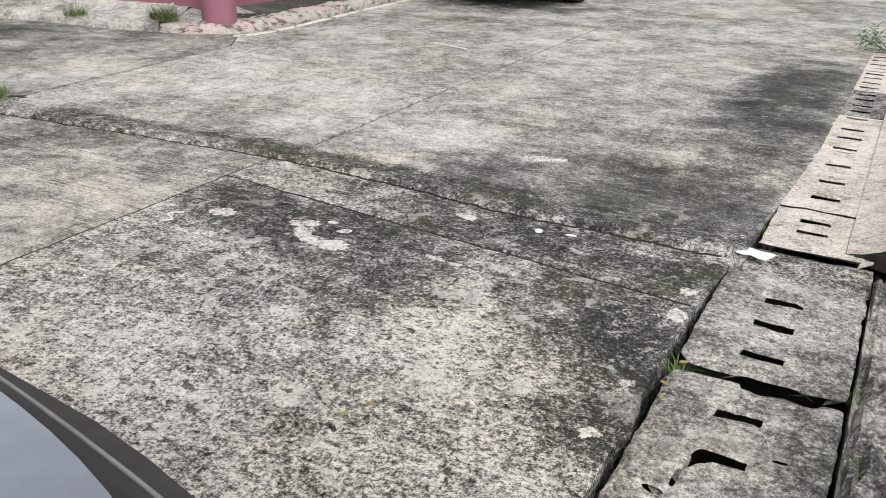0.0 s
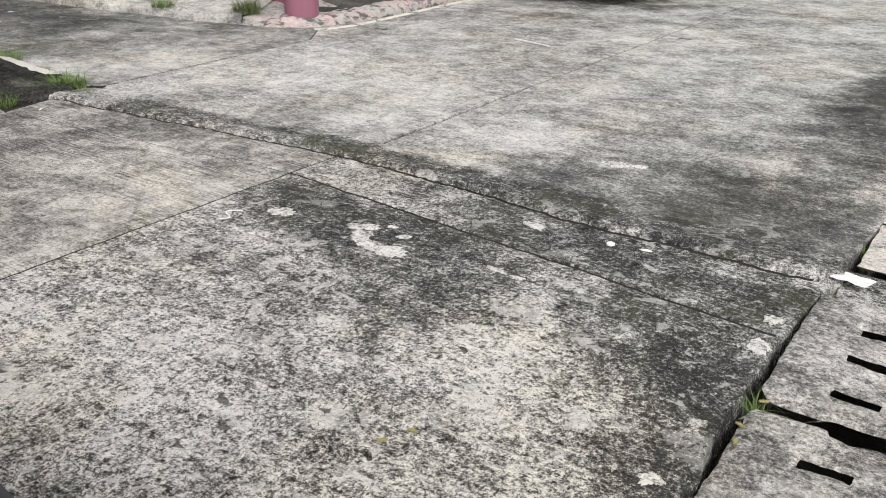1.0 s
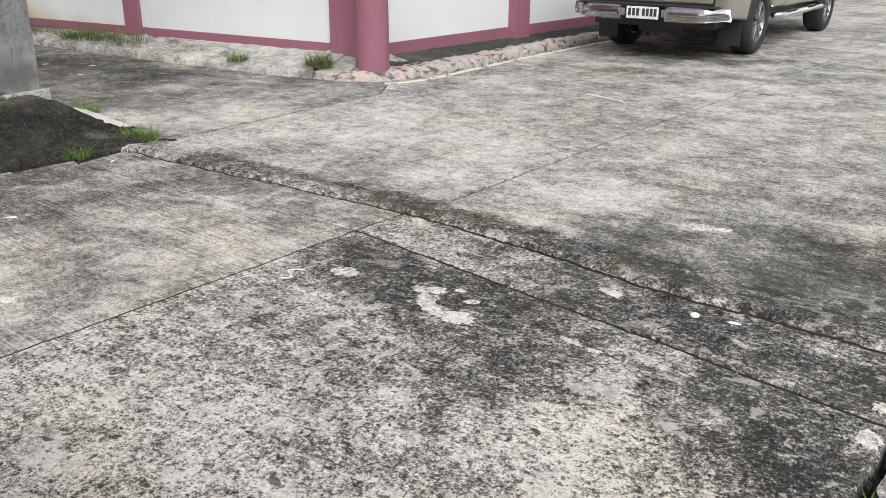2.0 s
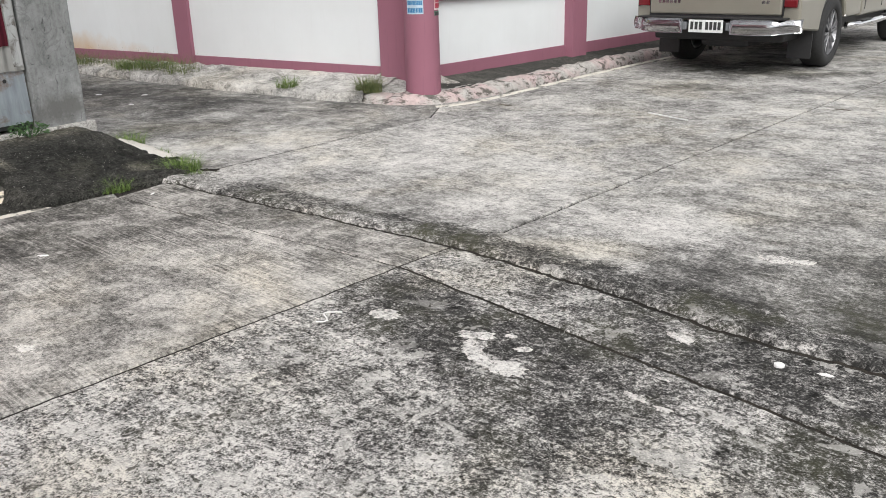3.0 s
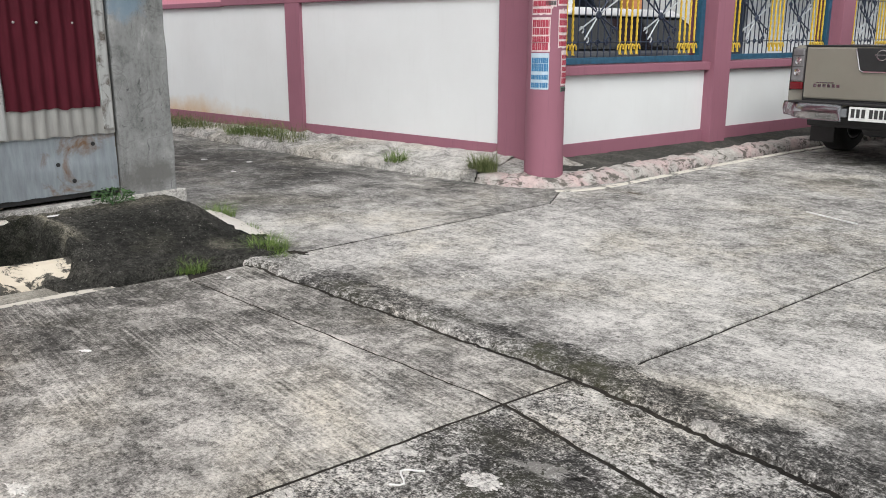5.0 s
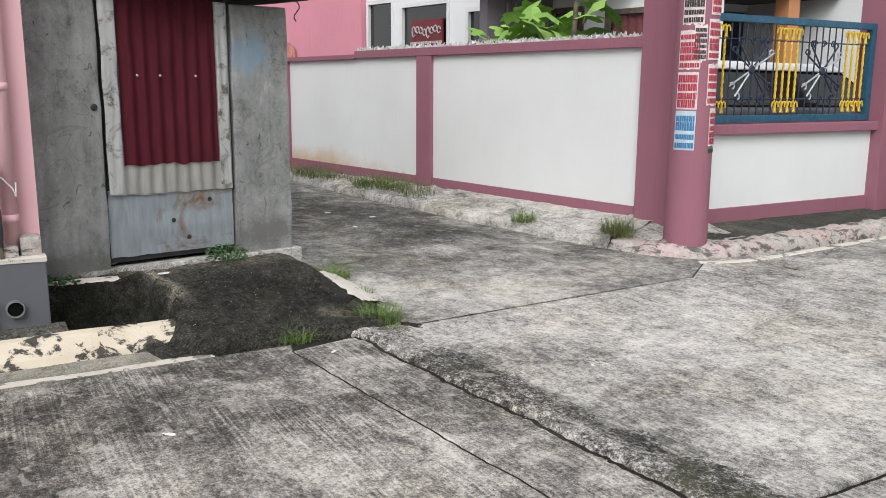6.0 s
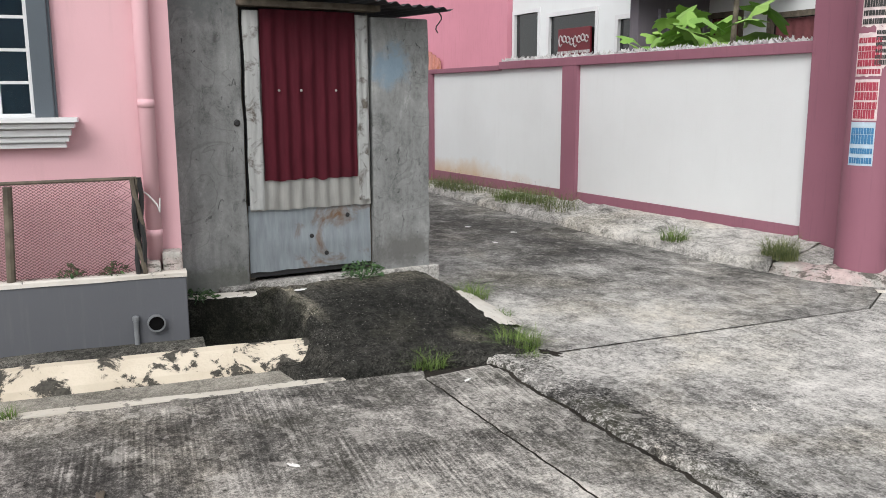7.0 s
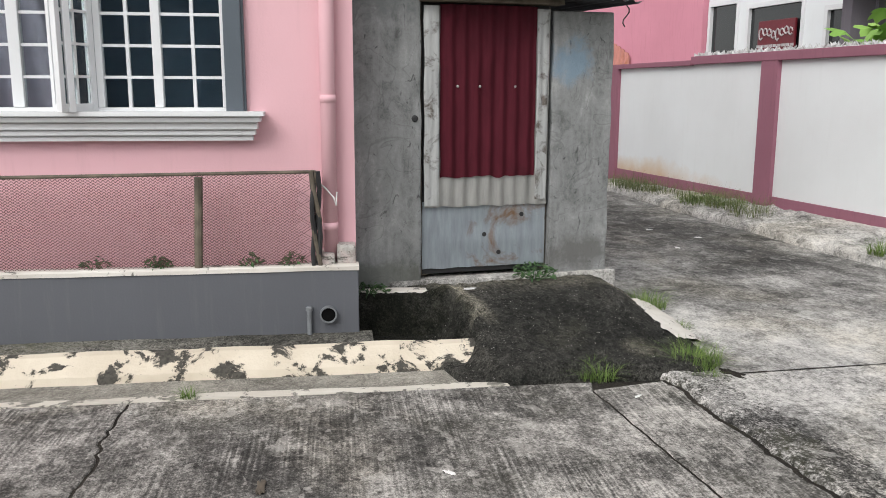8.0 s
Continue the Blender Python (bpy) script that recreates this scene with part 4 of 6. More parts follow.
for k in range(900):
    x, y = rnd.uniform(-11.1, -6.7), rnd.uniform(4.74, 4.95)
    h, w = rnd.uniform(0.02, 0.075), rnd.uniform(0.012, 0.035)
    mm = Matrix.Translation((x, y, 1.67)) @ Euler((rnd.uniform(-0.9, 0.9), rnd.uniform(-0.9, 0.9), rnd.uniform(0, 6))).to_matrix().to_4x4()
    v = [bm.verts.new(mm @ Vector(c)) for c in ((-w, -0.002, -0.01), (w, -0.002, -0.01), (w * 0.3, -0.002, h), (-w, 0.002, -0.01), (w, 0.002, -0.01), (w * 0.3, 0.002, h))]
    for f in ((0, 1, 2), (3, 5, 4), (0, 3, 4, 1), (1, 4, 5, 2), (2, 5, 3, 0)):
        bm.faces.new([v[i] for i in f])
tagged(part("glass_shards", bm, m_shard), "broken glass shards set along the wall coping", "shards", kind="stuff")

street_wall = thing("wall_street", STREET.copy(), "low white wall with mauve posts and sill under blue steel grilles", "wall", kind="structure")
part("wall_face", boxes((-7.18, -7.0, 3.95, 16, 0.02, 0.88)), m_white, street_wall)
part("base_band", boxes((-7.0, -6.975, 4.0, 16, 0.02, 0.235), bev=0.004), m_mauve, street_wall)
part("sill", boxes((-7.2, -6.93, 3.95, 16, 0.87, 0.955), bev=0.008), m_mauve, street_wall, "mauve sill")
for b in (6.42, 9.1, 11.8, 14.5):
    part("post", boxes((-7.22, -6.88, b, b + 0.3, 0.02, 3.2), bev=0.008), m_mauve, street_wall)


def grille(y0, y1, z0=0.965, z1=1.87):
    """A blue steel frame with dark bars, yellow twisted bars and a scroll star in each half."""
    w, h = y1 - y0, z1 - z0
    g = thing("window_grille", STREET @ pose(-7.06, y0, z0), "blue steel grille with yellow twisted bars and dark scrolls", "grille", "grilles along the street wall")
    part("frame", boxes((-0.03, 0.03, 0, w, 0, 0.06), (-0.03, 0.03, 0, w, h - 0.06, h), (-0.03, 0.03, 0, 0.06, 0.06, h - 0.06), (-0.03, 0.03, w - 0.07, w, 0.06, h - 0.06), bev=0.004), m_blue, g)
    groups = [0.10, 0.49, 0.89]
    for gx in groups:
        for k in range(4):
            y = w * gx + (k - 1.5) * 0.085
            if not 0.08 < y < w - 0.08:
                continue
            bm = BM()
            n = 26
            rows = []
            for s in range(n + 1):
                z = 0.08 + (h - 0.16) * s / n
                a = s * 0.75
                rr = 0.012 if 4 < s < n - 4 else 0.008
                rows.append([bm.verts.new((math.cos(a + q * math.pi / 2) * rr, y + math.sin(a + q * math.pi / 2) * rr, z)) for q in range(4)])
            for p, q in zip(rows, rows[1:]):
                for i in range(4):
                    bm.faces.new([p[i], p[(i + 1) % 4], q[(i + 1) % 4], q[i]])
            for zc in (0.13, h - 0.14):
                for dy in (-0.022, 0.022):
                    tube(bm, [(0.012, y + dy + 0.022 * math.cos(t * 0.55) * (1 if dy > 0 else -1), zc + 0.05 * math.sin(t * 0.55)) for t in range(9)], 0.0075, 5)
            part("yellow_bar", bm, m_yellow, g, "yellow twisted bar")
    n = int(w / 0.09)
    for k in range(1, n):
        y = w * k / n
        if all(abs(y - w * gx) > 0.15 for gx in groups):
            bm = BM()
            tube(bm, [(-0.012, y, 0.05), (-0.012, y, h - 0.05)], 0.0065, 6)
            part("bar", bm, m_navy, g)
    for zc in (0.20, h - 0.20):
        bm = BM()
        tube(bm, [(0, 0.05, zc), (0, w - 0.05, zc)], 0.006, 6)
        part("rail", bm, m_navy, g)
    for c in (0.295, 0.69):
        for k, ang in enumerate((28, 48, 128, 148, 208, 230, 310, 332)):
            bm = BM()
            a = radians(ang)
            L = 0.30
            pts = [(0.015, w * c + math.cos(a) * L * t / 6, h * 0.5 + math.sin(a) * L * t / 6) for t in range(1, 7)]
            tip = Vector(pts[-1])
            pts += [tip + Vector((0, 0.03 * (math.cos(t * 0.9) - 1) * (1 if math.cos(a) > 0 else -1), 0.03 * math.sin(t * 0.9))) for t in range(1, 6)]
            tube(bm, pts, 0.008, 6)
            part("scroll", bm, m_silver if k in (0, 4, 5) else m_navy, g)
        bm = BM()
        lathe(bm, [(0.03, -0.012), (0.04, 0), (0.03, 0.012)], 12, pose(0.015, w * c, h * 0.5, 0, 90, 0))
        part("rosette", bm, m_navy, g)
        for dz in (-0.26, 0.24):
            for dy in (-0.13, 0.0, 0.13):
                bm = BM()
                tube(bm, [(0.01, w * c + dy + (0.035 + 0.0 * t) * math.cos(t * 0.7) * (1 - t / 14), h * 0.5 + dz + 0.035 * math.sin(t * 0.7) * (1 - t / 14)) for t in range(11)], 0.007, 5)
                part("curl", bm, m_navy, g)
    return g


grille(4.02, 6.41)
grille(6.73, 9.09)
grille(9.41, 11.79)

pole = thing("utility_pole", pose(-5.985, 4.475, 0.03), "round concrete utility pole painted mauve with torn notices", "pole")
bm = BM()
lathe(bm, [(0.168, -0.1), (0.166, 0.06), (0.163, 0.3), (0.158, 1.0), (0.152, 2.0), (0.13, 6.0)], 40)
part("shaft", bm, m_mauve, pole, smooth=True)


def notice(a0, a1, z0, z1, paper, ink, lines, seed, name="notice", ragged=0.0):
    """A paper sheet bent round the pole, with rows of printed bars."""
    rr = lambda z: 0.165 - 0.006 * z + 0.0015
    rg = random.Random(seed)
    bm = BM()
    def at(u, v, out):
        z = z0 + (z1 - z0) * v + (ragged * noise.noise((u * 9, v * 5, seed)) if v in (0, 1) else 0)
        a = radians(a0 + (a1 - a0) * u)
        return Vector(((rr(z) + out) * math.cos(a), (rr(z) + out) * math.sin(a), z))
    sheet(bm, lambda u, v: at(u, v, 0.0005 + 0.0012 * noise.noise((u * 7, v * 7, seed))), 8, 8)
    n = part(name, bm, paper, pole)
    for k in range(lines):
        bm = BM()
        v0 = 0.05 + 0.9 * k / lines
        v1 = v0 + 0.72 / lines * rg.uniform(0.7, 1.2)
        u = 0.06
        while u < 0.92:
            du = rg.uniform(0.05, 0.13)
            e = min(u + du, 0.95)
            q = [at(u, v0, 0.003), at((u + e) / 2, v0, 0.003), at(e, v0, 0.003), at(e, v1, 0.003), at((u + e) / 2, v1, 0.003), at(u, v1, 0.003)]
            bm.faces.new([bm.verts.new(p) for p in q])
            u = e + rg.uniform(0.008, 0.02)
        part("print_bar", bm, ink, n)


# angles run counter-clockwise from east; the street side looks south-east
notice(-104, -46, 0.77, 1.06, m_paper_blue, m_ink_blue, 4, 1)
notice(-104, -45, 1.07, 1.34, m_paper, m_ink_red, 4, 2)
notice(-104, -43, 1.36, 1.64, m_paper, m_ink_red, 5, 3, ragged=0.01)
notice(-98, -38, 1.68, 1.98, m_paper, m_ink_black, 5, 4, ragged=0.02)
notice(-62, -28, 1.42, 1.68, m_paper, m_ink_black, 6, 5, ragged=0.03)
notice(-6, 34, 0.80, 1.08, m_paper, m_ink_red, 5, 6)
notice(-20, 28, 1.10, 1.40, m_paper, m_ink_red, 5, 7, ragged=0.02)
notice(-24, 30, 1.43, 1.72, m_paper, m_ink_red, 5, 8)
notice(-20, 32, 1.75, 2.1, m_paper, m_ink_red, 6, 9)
notice(-6, 28, 0.75, 0.79, plain("green_scrap", (0.10, 0.2, 0.14), 0.8), m_ink_black, 1, 10, "green_scrap", 0.01)

# ---- yard behind the fence ----
yard_house = thing("yard_house", pose(0, 0, 0), "white rendered house with dark windows behind the wall", "house")
wins = [(-15.78, -14.90, 1.3, 2.80), (-14.70, -13.30, 1.3, 2.68), (-12.88, -11.7, 1.3, 2.50), (-11.10, -10.34, 1.4, 2.36), (-9.95, -8.9, 1.4, 2.28)]
rows = []
xs = -15.8
for x0, x1, z0, z1 in wins:
    rows += [(xs, x0, 8.0, 8.25, 0, 5.5), (x0, x1, 8.0, 8.25, 0, z0), (x0, x1, 8.0, 8.25, z1, 5.5)]
    xs = x1
rows.append((xs, -8.3, 8.0, 8.25, 0, 5.5))
rows.append((-15.8, -8.3, 12, 12.2, 0, 5.5))
for row in rows:
    part("wall", boxes(row), m_white, yard_house)
part("roof", boxes((-16.2, -7.9, 7.5, 12.6, 5.5, 5.65), bev=0.02), m_roof, yard_house)
for k, (x0, x1, z0, z1) in enumerate(wins):
    wf = part("window_frame", boxes((x0, x1, 7.98, 8.05, z1 - 0.07, z1), (x0, x0 + 0.07, 7.98, 8.05, z0, z1 - 0.07), (x1 - 0.07, x1, 7.98, 8.05, z0, z1 - 0.07), (x0 + 0.07, x1 - 0.07, 7.98, 8.05, z0, z0 + 0.07)), m_trim if k < 3 else m_wood, yard_house)
    part("pane", boxes((x0 + 0.07, x1 - 0.07, 8.04, 8.05, z0 + 0.07, z1 - 0.07)), m_darkglass, wf)
    if k > 2:
        bm = BM()
        sheet(bm, lambda u, v: (x0 + 0.1 + (x1 - x0 - 0.2) * u, 8.034 - 0.006 * math.sin(u * 40), z0 + 0.08 + (z1 - z0 - 0.16) * v), 60, 1)
        part("curtain", bm, m_redcurtain, wf, smooth=True)
sign = thing("drinks_sign", pose(-13.85, 7.96, 2.02), "red drinks sign with white lettering shape", "sign")
part("board", boxes((-0.45, 0.42, -0.02, 0.02, -0.4, 0.36), bev=0.01), m_signred, sign)
bm = BM()
for k in range(8):
    x = -0.36 + k * 0.1
    tube(bm, [(x + 0.045 * math.cos(t * 0.8), -0.03, 0.16 + 0.03 * math.sin(k * 1.3) + (0.09 if k in (0, 4) else 0.055) * math.sin(t * 0.8)) for t in range(8)], 0.012, 5)
for k in range(9):
    box(bm, -0.45 + k * 0.1, -0.38 + k * 0.1, -0.035, -0.02, -0.05, -0.01)
part("white_script_shape", bm, m_signwhite, sign)

pink_annex = thing("pink_annex", pose(0, 0, 0), "pink rendered building behind the alley wall", "building")
part("wall", boxes((-32, -15.82, 7.9, 12, 0, 6)), painted("annex_pink_paint", (0.62, 0.26, 0.33), (0.42, 0.16, 0.2), 0.4), pink_annex)
bm = BM()
sheet(bm, lambda u, v: (-20.4 + 2.1 * u, 7.86 + 0.03 * math.sin(u * 75), 1.5 + 1.0 * v * (1 - 0.5 * u * u)), 120, 2)
part("rusty_sheet", bm, m_orange, pink_annex, "rust orange corrugated sheet")

# papaya plant
papaya = thing("papaya_plant", pose(-9.2, 6.1, 0), "young papaya plant with broad lobed green leaves", "plant")
rl = random.Random(9)
bm = BM()
tube(bm, [(0.35 + 0.02 * t, 0.0, 0.35 * t) for t in range(9)], [0.045 - 0.003 * t for t in range(9)], 10)
part("trunk", bm, m_wood, papaya)
bm = BM()
for k in range(46):
    a = rl.uniform(0, 6.28)
    base = Vector((rl.uniform(-0.85, 0.75), rl.uniform(-0.4, 0.4), rl.uniform(1.6, 2.15)))
    rad = rl.uniform(0.14, 0.27)
    mm = Matrix.Translation(base) @ Euler((rl.uniform(-0.7, 0.7), rl.uniform(-0.7, 0.7), a)).to_matrix().to_4x4()
    c = bm.verts.new(mm @ Vector((0, 0, 0.02)))
    ring = []
    for q in range(22):
        th = 2 * math.pi * q / 22
        rr = rad * (0.45 + 0.55 * abs(math.cos(th * 3.5)) ** 0.8) * (1.15 if abs(th - math.pi) > 0.6 else 0.4)
        ring.append(bm.verts.new(mm @ Vector((rr * math.cos(th), rr * math.sin(th), -0.25 * rr * rr / rad))))
    for q in range(22):
        bm.faces.new([c, ring[q], ring[(q + 1) % 22]])
part("leaves", bm, m_papaya, papaya)

# back of the yard seen through the grilles
yard = thing("yard_floor", label="dark concrete yard behind the street wall", category="floor", kind="structure")
part("slab", boxes((-13.4, -7.25, 4.05, 24, -0.1, 0.05)), m_walk, yard, m=STREET.copy())
back = thing("garage_house", STREET.copy(), "pale house with dark carport opening behind the grilles", "house")
# this stretch is coloured darker than the wall beside it
part("wall", boxes((-12.2, -12.0, 5.2, 7.6, 0, 4.5)), painted("grey_plum_tone", (0.17, 0.155, 0.175)), back, "grey plum wall")
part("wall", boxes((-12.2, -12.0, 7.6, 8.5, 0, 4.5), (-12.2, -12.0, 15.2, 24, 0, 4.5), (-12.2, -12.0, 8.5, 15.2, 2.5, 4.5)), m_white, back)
# solid navy panel: the open carport's shade as a colour
part("opening", boxes((-12.15, -12.05, 8.502, 15.198, 0, 2.498)), plain("navy_opening_shade", (0.02, 0.03, 0.055), 0.6), back, "dark navy panel for the shaded carport opening")
for k in range(14):
    part("shutter_rib", boxes((-11.995, -11.975, 5.5 + k * 0.14, 5.53 + k * 0.14, 0.1, 2.4)), m_curtain, back)
part("roof", boxes((-12.6, -10.4, 4.9, 24, 2.62, 2.75), bev=0.02), m_roof, back)
part("column", boxes((-10.75, -10.5, 9.5, 9.75, 0, 2.62), bev=0.01), painted("orange_column_paint", (0.55, 0.25, 0.12)), back)

# ---- shed ----
shed = thing("shed", pose(-6.97, 0.05, 0.2), "grey rendered shed with a patched sheet metal door", "shed")


def rough_wall(x0, x1, y0, y1, z0, z1):
    bm = BM()
    box(bm, x0, x1, y0, y1, z0, z1, 0.012)
    bmesh.ops.subdivide_edges(bm, edges=[e for e in bm.edges if e.calc_length() > 0.3], cuts=14, use_grid_fill=True)
    for v in bm.verts:
        v.co.x += 0.008 * noise.noise((v.co.y * 5, v.co.z * 5, 1)) if v.co.x > x1 - 0.02 else 0
        v.co.y += 0.008 * noise.noise((v.co.z * 5, v.co.x * 5, 4))
    return bm


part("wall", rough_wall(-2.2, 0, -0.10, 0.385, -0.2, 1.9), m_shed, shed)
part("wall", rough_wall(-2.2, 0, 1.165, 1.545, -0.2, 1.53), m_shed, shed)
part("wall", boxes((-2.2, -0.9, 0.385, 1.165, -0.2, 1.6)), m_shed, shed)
part("threshold", boxes((-0.4, 0.03, 0.2, 1.6, -0.2, 0.015), bev=0.012), m_kerbside, shed, "pale concrete threshold")
bm = BM()
lathe(bm, [(0.017, 0), (0.019, 0.01), (0.012, 0.014)], 12, pose(0.0, 0.345, 0.93, 0, 90, 0))
part("bolt", bm, m_black, shed)
door = part("door_frame", boxes((-0.10, -0.05, 0.385, 0.43, 0.03, 1.55), (-0.10, -0.05, 1.12, 1.165, 0.03, 1.55), (-0.10, -0.05, 0.43, 1.12, 1.50, 1.55), bev=0.004), m_wood, shed, "dark wooden door frame")


def corrugated(y0, y1, z0, z1, x, amp=0.009, pitch=0.076, rag=0.0, seed=0, skew=0.0):
    bm = BM()
    def at(u, v):
        y = y0 + (y1 - y0) * u
        z = z0 + (z1 - z0) * v
        if v == 0:
            z += rag * noise.noise((u * 9, seed, 0))
        return (x + amp * math.sin(y / pitch * 2 * math.pi) + 0.006 * noise.noise((u * 3, v * 4, seed)), y + skew * (v - 0.5) + 0.006 * noise.noise((v * 6, u * 2, seed)), z)
    sheet(bm, at, 90, 14)
    return bm


part("back_sheet", boxes((-0.052, -0.045, 0.40, 1.15, 0.04, 1.56)), m_black, shed)
part("flat_sheet", corrugated(0.395, 1.15, 0.07, 0.46, -0.030, 0.002, 0.4, 0.006, 1), m_galv2, shed, "bare flat sheet with rust stains", smooth=True)
part("corrugated_sheet", corrugated(0.405, 1.145, 0.43, 1.535, -0.012, 0.008, 0.076, 0.01, 2), m_galv, shed, "galvanised corrugated sheet", smooth=True)
part("red_sheet", corrugated(0.49, 1.06, 0.60, 1.545, 0.005, 0.010, 0.076, 0.02, 3), m_redsheet, shed, "dark red painted corrugated sheet", smooth=True)
part("side_strip", corrugated(1.065, 1.135, 0.46, 1.52, 0.004, 0.004, 0.2, 0.0, 5), m_torn, shed, "torn pale metal strip", smooth=True)
part("side_strip", corrugated(0.40, 0.485, 0.44, 1.535, 0.004, 0.004, 0.2, 0.0, 6), m_torn, shed, "torn pale metal strip", smooth=True)
for y in (0.59, 0.72, 0.93):
    bm = BM()
    lathe(bm, [(0.008, 0), (0.007, 0.005), (0.003, 0.007)], 10, pose(0.012, y, 1.105, 0, 90, 0))
    part("roofing_nail", bm, m_galv, shed)
# black discs on the sheet paint the dark of punched holes
for y, z in ((0.77, 0.26), (1.0, 0.37), (0.86, 0.15)):
    bm = BM()
    lathe(bm, [(0.014, 0), (0.012, 0.004)], 10, pose(-0.027, y, z, 0, 90, 0))
    part("hole", bm, m_black, shed)
bm = BM()
sheet(bm, lambda u, v: (-2.4 + 2.66 * u, 0.36 + 1.22 * v, 1.715 - 0.07 * u - 0.085 * v + 0.010 * math.sin(v * 102) + 0.008 * noise.noise((u * 3, v * 6, 0))), 4, 120)
bmesh.ops.solidify(bm, geom=bm.faces[:], thickness=0.012)
part("roof", bm, m_roof, shed, "dark corrugated roof edge")
part("roof_beam", boxes((-0.05, 0.06, 0.37, 1.20, 1.555, 1.59), bev=0.004), m_wood, shed)
bm = BM()
tube(bm, [(0.12, 1.55 + 0.02 * math.sin(t), 1.56 - 0.02 * t) for t in range(7)], 0.004, 5)
part("dangling_wire", bm, m_black, shed)

# ---- pink house ----
house = thing("house", STREET @ pose(-6.62, -1, 0), "pink rendered house with a white grilled window", "house")
W0, W1, WZ0, WZ1 = -2.6, -0.51, 1.12, 2.35
part("wall", boxes((-0.22, 0, -10, 0.03, 0, WZ0), (-0.22, 0, W1, 0.03, WZ0, 4.5), (-0.22, 0, -10, W0, WZ0, 4.5), (-0.22, 0, W0, W1, WZ1, 4.5)), m_pink, house)
part("side_wall", boxes((-5, -0.22, -0.19, 0.03, 0, 4.5), (-5, -0.22, -10, -9.78, 0, 4.5), (-5, -4.8, -9.78, -0.19, 0, 4.5)), m_pink, house)
part("roof", boxes((-5.4, 0.4, -10.3, 0.2, 4.5, 4.65), bev=0.02), m_roof, house)
# floor and backing added behind the panes; dark colours give the room's dimness
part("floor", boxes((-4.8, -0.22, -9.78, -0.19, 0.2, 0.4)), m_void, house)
part("room_backing", boxes((-0.85, -0.75, -9.7, -0.2, 0.4, 4.4)), plain("dim_room_teal", (0.058, 0.098, 0.14), 0.9), house)
wf = part("window_frame", boxes((-0.06, 0.045, W1 - 0.085, W1, WZ0 + 0.05, WZ1), (-0.05, 0.03, W1 - 0.03, W1 + 0.012, WZ0 + 0.05, WZ1), bev=0.006), m_steel, house, "slate grey outer frame")
gb = lambda px: -1.66 + px * 0.002655       # across the window
rowz = [1.19 + 0.15 * k for k in range(9)]
fixed = [(-2.58, gb(25), 2), (gb(45), gb(92), 1), (gb(184), gb(272), 2), (gb(288), gb(400), 2)]
part("bottom_rail", boxes((-0.05, 0.0, W0, W1 - 0.085, WZ0 + 0.02, 1.195), bev=0.004), m_trim, wf)
for y0, y1 in ((gb(25), gb(45)), (gb(92), gb(103)), (gb(172), gb(184)), (gb(272), gb(288)), (gb(394), gb(408))):
    part("stile", boxes((-0.05, 0.004, y0, y1, 1.195, WZ1), bev=0.004), m_trim, wf)
for y0, y1, n in fixed:
    for z in rowz[1:]:
        part("glazing_bar", boxes((-0.034, -0.010, y0, y1, z - 0.007, z + 0.007)), m_trim, wf)
    for k in range(1, n):
        y = y0 + (y1 - y0) * k / n
        part("glazing_bar", boxes((-0.036, -0.008, y - 0.008, y + 0.008, 1.195, WZ1)), m_trim, wf)
    pane = part("pane", boxes((-0.026, -0.022, y0, y1, 1.195, WZ1)), m_glass, wf)
    pane.visible_shadow = False


def leaf(y, deg, wide):
    """An outward opened casement on its hinge."""
    s = part("casement", boxes((0, 0.03, 0, 0.035, 0, 1.1), (0, 0.03, wide - 0.028, wide, 0, 1.1), (0, 0.03, 0.035, wide - 0.028, 0, 0.04), bev=0.003), m_trim, wf, "open white casement", m=pose(0.0, y, 1.175, 0, 0, deg))
    rows = [(0.006, 0.022, 0.035, wide - 0.028, 0.16 + 0.15 * k, 0.172 + 0.15 * k) for k in range(6)] + [(0.006, 0.022, wide / 2 - 0.006, wide / 2 + 0.006, 0.04, 1.1)]
    part("glazing_bar", boxes(*rows), m_trim, s)
    p = part("pane", boxes((0.012, 0.016, 0.035, wide - 0.028, 0.04, 1.1)), m_glass, s)
    p.visible_shadow = False


leaf(gb(172), -180 + 62, 0.235)
leaf(gb(103), -52, 0.20)
bm = BM()
sheet(bm, lambda u, v: (-0.30 + 0.03 * math.sin(u * 34 + v * 2) + 0.02 * v, -2.3 + 0.75 * u + 0.18 * (1 - v) * (u - 0.3), 1.15 + 1.2 * v), 70, 8)
part("curtain", bm, m_curtain, wf, "gathered mauve curtain", smooth=True)
bm = BM()
steps = ((1.035, 1.056, 0.055), (1.056, 1.064, 0.048), (1.064, 1.086, 0.075), (1.086, 1.092, 0.068), (1.092, 1.122, 0.092), (1.122, 1.129, 0.085), (1.129, 1.150, 0.12), (1.150, 1.156, 0.112), (1.156, 1.178, 0.145))
line = [(0.0, 1.035)] + [(d, z) for z0, z1, d in steps for z in (z0 + 0.0008, z1 - 0.0008)] + [(0.0, 1.178)]
rings = [[bm.verts.new((d, y + (0.67 * d if k else 0.0), z)) for d, z in line] for k, y in enumerate((-2.9, -0.507))]
back_edge = [bm.verts.new((0.0, -0.507 + 0.67 * d, z)) for d, z in line]
for k in range(len(line) - 1):
    bm.faces.new([rings[0][k], rings[0][k + 1], rings[1][k + 1], rings[1][k]])
    bm.faces.new([rings[1][k], rings[1][k + 1], back_edge[k + 1], back_edge[k]])
bmesh.ops.remove_doubles(bm, verts=bm.verts[:], dist=0.0002)
